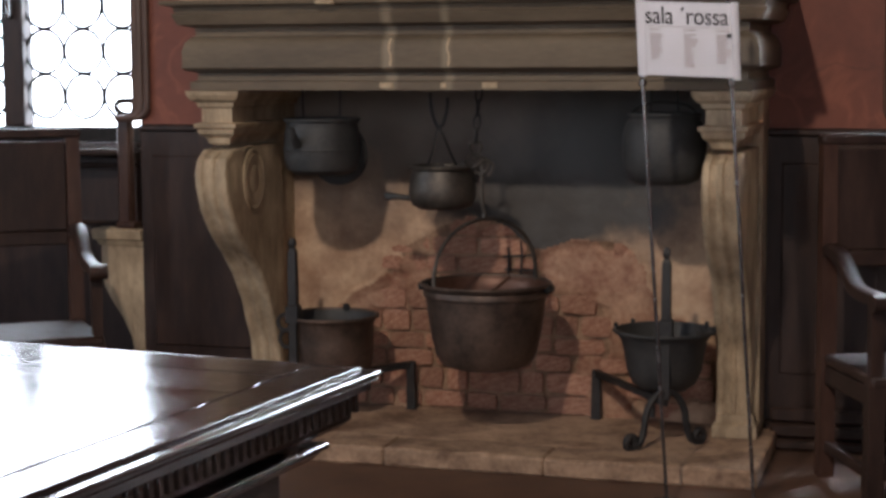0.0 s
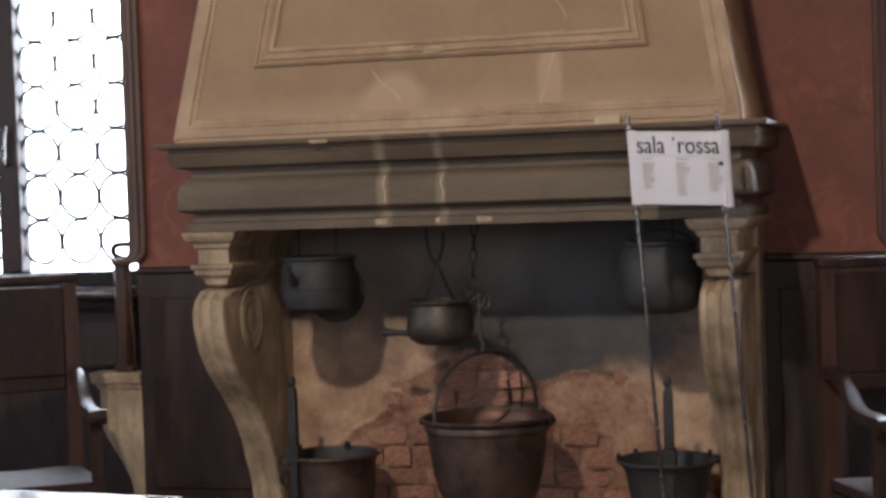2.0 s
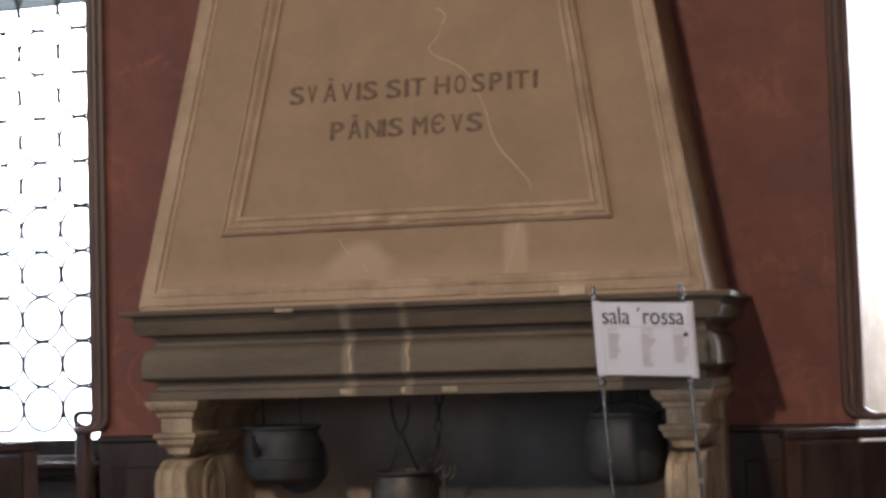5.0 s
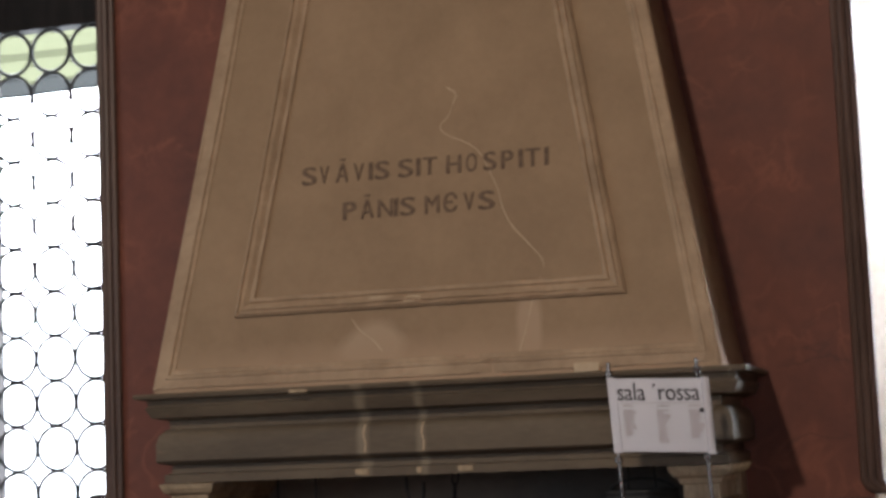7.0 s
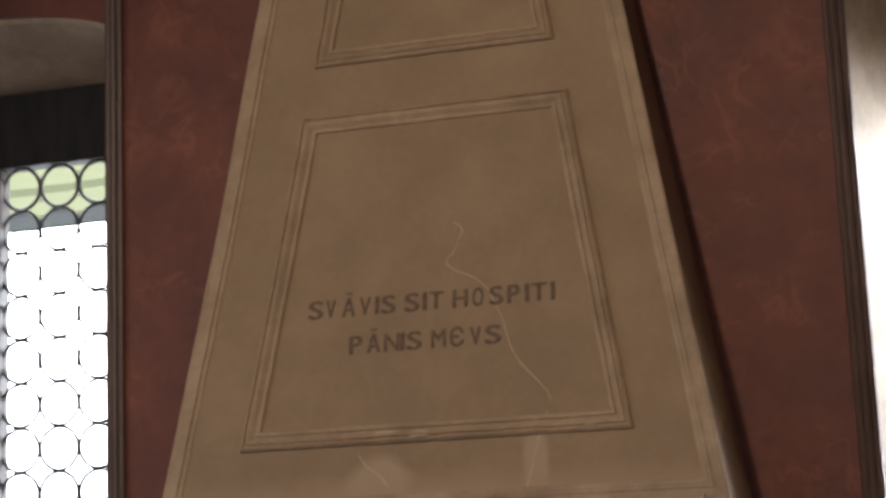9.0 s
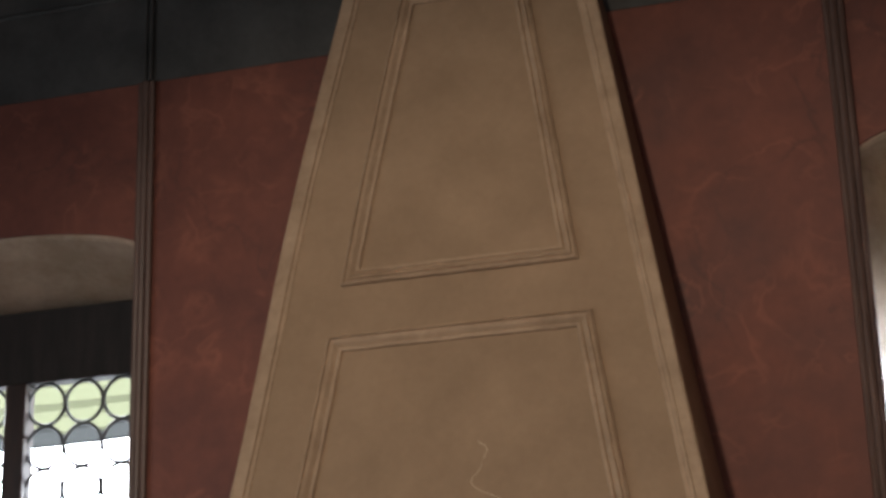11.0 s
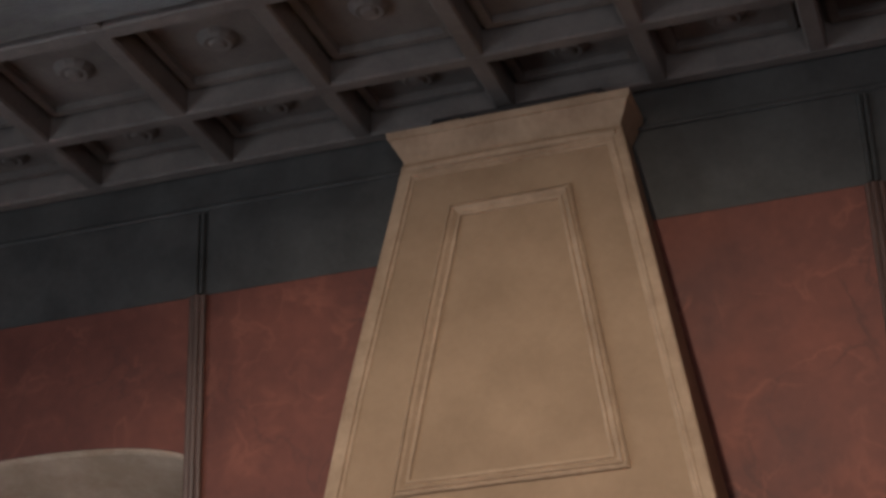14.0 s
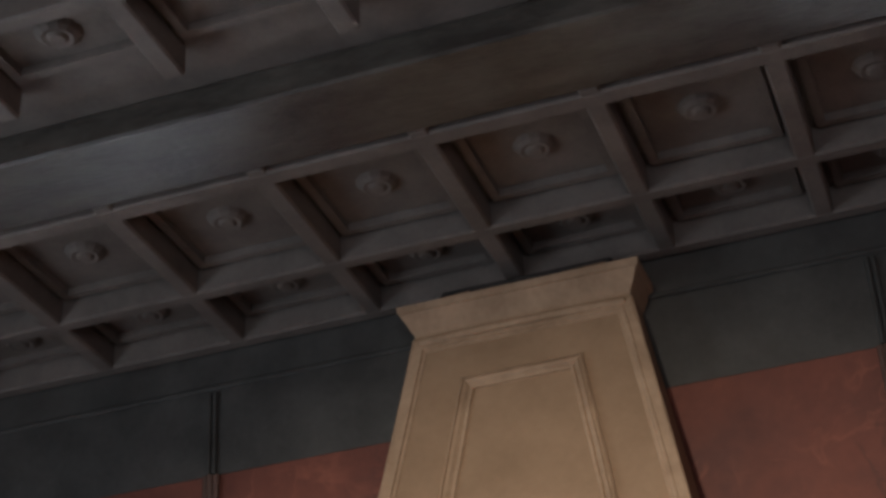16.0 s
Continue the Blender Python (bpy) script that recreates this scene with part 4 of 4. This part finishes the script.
# ---- andirons with pans on them ----
def andiron(s, label):
    """Curled feet, an upright with a knobbed tip, and a log bar running back to a single leg."""
    f, u, w = Vector((s * 0.775, -0.515, 0)), Vector((-s * 0.64, 0.77, 0)), Vector((s * 0.77, 0.64, 0))
    a = thing("andiron", label, "andiron", (f.x, f.y, 0.074), group="andirons on the hearth")
    for t in (-1, 1):
        pts = [w * t * 0.0 + Vector((0, 0, 0.225)), w * t * 0.05 + Vector((0, 0, 0.205)), w * t * 0.085 + Vector((0, 0, 0.15)), w * t * 0.095 + Vector((0, 0, 0.07)), w * t * 0.115 + Vector((0, 0, 0.02))]
        c = w * t * 0.15 + Vector((0, 0, 0.036))
        for k in range(13):
            g = math.radians(200 + k * 36)
            r = 0.032 - 0.0017 * k
            pts.append(c + w * t * r * math.cos(g) + Vector((0, 0, r * math.sin(g))))
        part("curled_foot", tube(pts, 0.0145, 8, smooth=1), IRON, a)
    part("upright", stack([(0.19, -0.016, 0.016, -0.016, 0.016), (0.43, -0.016, 0.016, -0.016, 0.016), (0.432, -0.027, 0.027, -0.027, 0.027), (0.50, -0.026, 0.026, -0.026, 0.026), (0.506, -0.018, 0.018, -0.018, 0.018), (0.72, -0.0165, 0.0165, -0.0165, 0.0165), (0.735, -0.013, 0.013, -0.013, 0.013), (0.742, -0.009, 0.009, -0.009, 0.009), (0.755, -0.014, 0.014, -0.014, 0.014), (0.775, -0.012, 0.012, -0.012, 0.012), (0.785, -0.004, 0.004, -0.004, 0.004)]), IRON, a)
    bar = [Vector((0, 0, 0.175)) + u * d + Vector((0, 0, h)) for d, h in ((0.0, 0.0), (0.25, 0.012), (0.57, 0.022), (0.585, 0.016))]
    part("log_bar", tube(bar, 0.019, 4), IRON, a)
    part("back_leg", tube([u * 0.572 + Vector((0, 0, 0.21)), u * 0.575 + Vector((0, 0, 0.003))], [0.024, 0.028], 4), IRON, a)
    part("brace", tube([u * 0.10 + Vector((0, 0, 0.165)), u * 0.10 + Vector((0, 0, 0.10))], 0.012, 6), IRON, a)
    return a


andiron(1, "black wrought-iron andiron with curled feet, tall upright")
andiron(-1, "black wrought-iron andiron behind the table, tall upright")
p = pot("iron_pan", "shallow dark metal cooking pan resting on an andiron", (-0.665, -0.36, 0.272), [(0.05, 0.0), (0.13, 0.003), (0.16, 0.02), (0.172, 0.07), (0.176, 0.15), (0.178, 0.215), (0.193, 0.245)], COPPER, inner=IRON_POT)
ear(p, -0.205, -0.02, 0.21, 0.032, IRON)
ear(p, -0.195, -0.02, 0.14, 0.036, IRON)
part("lug", box(-0.012, 0.012, 0.17, 0.195, 0.24, 0.27, 0.004), IRON, p)
p = pot("iron_pan", "sooty flared iron pot resting on an andiron", (0.742, -0.36, 0.272), [(0.04, 0.0), (0.09, 0.004), (0.125, 0.03), (0.148, 0.08), (0.158, 0.14), (0.170, 0.20), (0.196, 0.238)], IRON_POT)
for x, y in ((-0.196, 0), (0.196, 0), (0.15, 0.12), (0.15, -0.12), (-0.15, 0.12)):
    part("lug", box(x - 0.008, x + 0.008, y - 0.008, y + 0.008, 0.225, 0.262, 0.003), IRON, p)

# ---- information sign on two leaning rods ----
sg = thing("information_sign", "white printed room sign clipped to two thin leaning metal rods", "sign", (0.0, -1.08, 0.0))


def rod(z, x0):
    return x0 - 0.0643 * z


for x0, ztop in ((0.877, 1.842), (1.187, 1.842)):
    part("rod", tube([(rod(0.0, x0), 0, 0.012), (rod(1.0, x0), 0, 1.0), (rod(ztop, x0), 0, ztop)], 0.0065, 10), STEEL, sg, "thin chrome rod")
    part("foot", lathe([(0.001, 0.014), (0.05, 0.012), (0.06, 0.0)], 24, (rod(0, x0), 0, 0.0), True), STEEL, sg)
    for z in (1.80, 1.50):
        part("clip", box(rod(z, x0) - 0.012, rod(z, x0) + 0.012, -0.016, 0.012, z - 0.012, z + 0.012, 0.004), STEEL, sg)
def slanted(bm, dy=0.0):
    """The card hangs a little askew: its sides follow the rods, its top sinks to one side."""
    for v in bm.verts:
        x, z = v.co.x, v.co.z
        v.co = Vector((0.938 + x - 0.050 * z, v.co.y - 0.012 + dy, 1.650 + z - 0.042 * x))
    return bm


card = part("card", slanted(box(-0.146, 0.168, -0.004, 0.0, -0.128, 0.128, 0.001)), PAPER, sg, "white printed card")
cover = part("cover", slanted(box(-0.176, 0.18, -0.010, -0.006, -0.134, 0.136, 0.001)), ACRYLIC, sg, "clear acrylic cover")
cover.visible_shadow = False
part("edge_strip", slanted(box(-0.176, -0.1455, -0.0058, -0.001, -0.132, 0.132, 0.0015)), PAPER, sg, "white margin behind the cover")
bm = letters("sala \u00b4rossa", 0.088, 0.0004, 0.288, 0.0022)
bmesh.ops.translate(bm, verts=bm.verts[:], vec=(0.000, 0, 0.051))
for glyph in islands(slanted(bm, -0.0048)):
    part("letter", glyph, INK, card, "black printed letter", False)
part("rule", slanted(box(-0.132, 0.150, -0.0052, -0.0042, 0.041, 0.0435, 0)), INK_PALE, card, "", False)
rng = random.Random(11)
for x, n in ((-0.130, 14), (-0.012, 17), (0.100, 15)):
    for k in range(n):
        if k == 1:
            continue
        z = 0.032 - k * 0.0078
        part("text_bar", slanted(box(x, x + rng.uniform(0.025, 0.05), -0.0052, -0.0042, z - 0.0026, z + 0.0018, 0)), INK_PALE, card, "", False)
bm = loops([[(0.168 + 0.013 * math.cos(w), -0.012 + 0.009 * math.sin(w), z) for w in [math.pi * (1 + k / 7) for k in range(8)]] for z in (-0.134, 0.0, 0.132)])
part("edge_strip", slanted(bm), PAPER, sg, "curled white edge of the card")
part("clip", box(1.075, 1.092, -0.03, -0.014, 1.655, 1.668, 0.003), IRON, sg)


# ---- armchairs ----
def armchair(at, turn, label):
    c = thing("armchair", label, "armchair", at, turn, "dark armchairs by the chimney wall")
    hw, hd = 0.29, 0.25
    for s in (-1, 1):
        part("back_post", stack([(0.0, s * hw - 0.028, s * hw + 0.028, hd - 0.028, hd + 0.028), (0.46, s * hw - 0.03, s * hw + 0.03, hd - 0.03, hd + 0.03), (1.262, s * hw - 0.028, s * hw + 0.028, hd - 0.012, hd + 0.04)]), WOOD_RED, c, "reddish worn back post", False)
        part("front_post", stack([(0.0, s * hw - 0.028, s * hw + 0.028, -hd - 0.028, -hd + 0.028), (0.44, s * hw - 0.03, s * hw + 0.03, -hd - 0.03, -hd + 0.03), (0.47, s * hw - 0.02, s * hw + 0.02, -hd - 0.02, -hd + 0.02), (0.728, s * hw - 0.024, s * hw + 0.024, -hd - 0.024, -hd + 0.024)]), WOOD, c, "", False)
        # arm: flat board with a swept drop and a blunt scrolled end
        prof = [(hd - 0.02, 0.885), (hd - 0.06, 0.895), (hd - 0.12, 0.885), (0.06, 0.855), (-0.01, 0.805), (-0.06, 0.778), (-0.12, 0.770), (-hd - 0.02, 0.768), (-hd - 0.06, 0.768)]
        rings = []
        for y, z in prof:
            rings.append([(s * hw - 0.030, y, z - 0.006), (s * hw - 0.022, y, z), (s * hw + 0.022, y, z), (s * hw + 0.030, y, z - 0.006), (s * hw + 0.030, y, z - 0.042), (s * hw - 0.030, y, z - 0.042)])
        part("arm", loops(rings), WOOD, c, "polished swept arm")
        part("arm_scroll", tube([(s * hw - 0.036, -hd - 0.055, 0.738), (s * hw + 0.036, -hd - 0.055, 0.738)], 0.032, 14), WOOD, c)
        part("side_stretcher", box(s * hw - 0.015, s * hw + 0.015, -hd + 0.03, hd - 0.03, 0.10, 0.14, 0.004), WOOD, c)
        part("side_rail", box(s * hw - 0.016, s * hw + 0.016, -hd + 0.03, hd - 0.03, 0.36, 0.43, 0.004), WOOD, c)
    part("back_panel", box(-hw + 0.03, hw - 0.03, hd - 0.005, hd + 0.02, 0.86, 1.245, 0.006), WOOD, c)
    part("top_rail", box(-hw - 0.035, hw + 0.035, hd - 0.02, hd + 0.045, 1.257, 1.300, 0.01), WOOD, c)
    part("lower_rail", box(-hw + 0.03, hw - 0.03, hd - 0.012, hd + 0.022, 0.80, 0.86, 0.006), WOOD, c)
    part("seat", box(-hw - 0.02, hw + 0.02, -hd - 0.035, hd - 0.035, 0.435, 0.475, 0.008), WOOD, c, "worn polished plank seat")
    part("front_rail", box(-hw + 0.03, hw - 0.03, -hd - 0.015, -hd + 0.015, 0.34, 0.43, 0.005), WOOD, c)
    part("front_stretcher", box(-hw + 0.03, hw - 0.03, -hd - 0.012, -hd + 0.012, 0.10, 0.16, 0.004), WOOD, c)
    return c


chair = armchair((-1.885, -0.826, 0), 38, "dark walnut armchair with panelled back and swept arms")
copy_thing(chair, pose(1.749, -0.612, 0, 0, 0, 24))

# stone window seat and the wooden post on it
ws = thing("window_seat", "cream stone window seat end with moulded top and curved foot", "seat")
outline = [(-1.945, 0.74), (-1.945, 0.60), (-1.93, 0.54), (-1.89, 0.47), (-1.84, 0.40), (-1.80, 0.31), (-1.785, 0.20), (-1.78, 0.002), (-1.735, 0.002), (-1.735, 0.74)]
part("support", loops([[(x, 0.04, z) for x, z in outline], [(x, 0.10, z) for x, z in outline]]), STONE, ws, "", False)
part("seat_slab", stack([(0.741, -1.95, -1.73, 0.03, 0.11), (0.765, -1.962, -1.728, 0.022, 0.118), (0.77, -1.975, -1.728, 0.01, 0.13), (0.812, -1.98, -1.728, 0.004, 0.135), (0.818, -1.972, -1.73, 0.012, 0.13)]), STONE, ws, "", False)
ps = thing("wooden_post", "reddish wooden post with curled top on the stone window seat", "post")
part("shaft", box(-1.855, -1.79, 0.035, 0.095, 0.819, 1.335, 0.01), WOOD_RED, ps)
part("base_block", box(-1.865, -1.77, 0.03, 0.105, 0.819, 0.85, 0.006), WOOD_RED, ps)
part("curl", tube([(-1.80, 0.06, 1.335), (-1.855, 0.06, 1.35), (-1.866, 0.06, 1.385), (-1.84, 0.06, 1.405), (-1.76, 0.06, 1.40)], 0.014, 10, smooth=2), WOOD, ps, "curled dark rail end")

# ---- long table ----
tb = thing("long_table", "long polished dark wooden table with moulded, dentilled edge", "table", (0.42, -2.87, 0.009), -6.0)
L, Wd = 2.4, 1.7
rng = random.Random(3)
part("end_board", box(-0.178, -0.0505, -L + 0.05, -0.05, 0.752, 0.7785, 0.002), WOOD_TABLE, tb)
part("end_board", box(-Wd + 0.05, -Wd + 0.178, -L + 0.05, -0.05, 0.752, 0.7785, 0.002), WOOD_TABLE, tb)
ys = [-L + 0.05, -2.05, -1.74, -1.40, -1.12, -0.78, -0.47, -0.22, -0.05]
for a, b in zip(ys, ys[1:]):
    part("plank", box(-Wd + 0.179, -0.179, a + 0.0006, b - 0.0006, 0.752, 0.7812 + rng.uniform(-0.0008, 0.0008), 0.0026), WOOD_TABLE, tb)
# edge mouldings run round the top
def ring_moulding(name, steps):
    rows = []
    for o, z in steps:
        rows.append([(-Wd - o, -L - o, z), (o, -L - o, z), (o, o, z), (-Wd - o, o, z)])
    return part(name, loops(rows, closed=True, caps=False), WOOD_EDGE, tb)


def nosing(o, z, r, a0=90, a1=-90, n=9):
    """Half-round edge of a moulding, from its top round to its underside."""
    return [(o + r * math.cos(radians(a0 + (a1 - a0) * k / (n - 1))), z + r * math.sin(radians(a0 + (a1 - a0) * k / (n - 1)))) for k in range(n)]


ring_moulding("edge_bead", [(-0.0500, 0.752), (-0.0500, 0.779)] + nosing(-0.0460, 0.7780, 0.0044, 150, 10) + [(-0.0420, 0.752)])
ring_moulding("edge_moulding", [(-0.0418, 0.752), (-0.0418, 0.7722), (-0.0080, 0.7712)] + nosing(-0.0070, 0.7625, 0.0088))
ring_moulding("edge_moulding", [(-0.03, 0.72), (-0.03, 0.7515), (-0.010, 0.7515)] + nosing(-0.0125, 0.7455, 0.0045, 60, -60, 5) + [(-0.02, 0.738), (-0.024, 0.72)])
part("frieze", box(-Wd + 0.06, -0.06, -L + 0.06, -0.06, 0.645, 0.7515, 0.002), WOOD_TABLE, tb)
den = None
for k in range(58):
    if den is None:
        ob = part("dentil", box(-0.0595, -0.036, -0.011, 0.011, 0.668, 0.7195, 0.002), WOOD_TABLE, tb)
        den = ob.data
    else:
        ob = new("dentil", den)
        ob.parent = tb
    ob.location = (0, -0.075 - k * 0.0395, 0)
ring_moulding("cove_moulding", [(-0.21, 0.592), (-0.21, 0.644), (-0.062, 0.644), (-0.085, 0.625), (-0.13, 0.605), (-0.18, 0.592)])
ring_moulding("lower_moulding", [(-0.21, 0.545), (-0.21, 0.5915), (-0.117, 0.5915)] + nosing(-0.115, 0.5805, 0.0108) + [(-0.125, 0.560), (-0.14, 0.545)])
part("apron", box(-Wd + 0.20, -0.20, -L + 0.20, -0.20, 0.44, 0.589, 0.004), WOOD_TABLE, tb)
for x in (-Wd + 0.28, -0.28):
    for y in (-L + 0.28, -0.28):
        part("leg", lathe([(0.05, 0.0), (0.06, 0.03), (0.06, 0.09), (0.035, 0.11), (0.05, 0.16), (0.062, 0.28), (0.05, 0.40), (0.035, 0.45), (0.055, 0.46), (0.055, 0.475)], 20, (x, y, -0.009), True), WOOD_TABLE, tb)

# ---- bare bricks of the firebox wall, course by course ----
rng = random.Random(21)
shapes = []
for k in range(6):
    bm = box(-0.5, 0.5, -0.5, 0.5, -0.5, 0.5, 0)
    bmesh.ops.subdivide_edges(bm, edges=bm.edges[:], cuts=2, use_grid_fill=True)
    for v in bm.verts:
        corner = sum(abs(c) > 0.49 for c in (v.co.x, v.co.z)) == 2
        v.co.x *= (0.94 if corner else 1.0) * rng.uniform(0.97, 1.03)
        v.co.z *= (0.90 if corner else 1.0) * rng.uniform(0.95, 1.05)
        v.co.y *= 1 + 0.15 * rng.uniform(-1, 1)
    shapes.append(mesh_of("brick", bm, BRICK, False))
z, course = 0.078, 0
while z < 0.92:
    h = rng.uniform(0.074, 0.100)
    x = -0.86 + (0.07 if course % 2 else 0.0) + rng.uniform(-0.03, 0.03)
    while x < 0.86:
        wd = rng.uniform(0.10, 0.17) if rng.random() < 0.7 else rng.uniform(0.18, 0.25)
        cx, cz = x + wd / 2, z + h / 2
        edge = noise.fractal(Vector((cx * 2.3, 3.1, cz * 2.3)), 1.0, 2.0, 3)
        bare = 1.0 - ((cx - 0.02) / 0.82) ** 2 - ((cz - 0.34) / 0.54) ** 2 + 0.55 * edge
        if bare > -0.06 and covered(cx, cz) < 0.06:
            ob = new("brick", rng.choice(shapes))
            ob.parent = back
            ob.location = (cx, -0.006 + rng.uniform(-0.009, 0.007), cz)
            ob.scale = (wd - rng.uniform(0.008, 0.024), 0.040, h - rng.uniform(0.008, 0.020))
            ob.rotation_euler = (rng.uniform(-0.06, 0.06), rng.uniform(-0.04, 0.04), rng.uniform(-0.04, 0.04))
        x += wd
    z += h
    course += 1
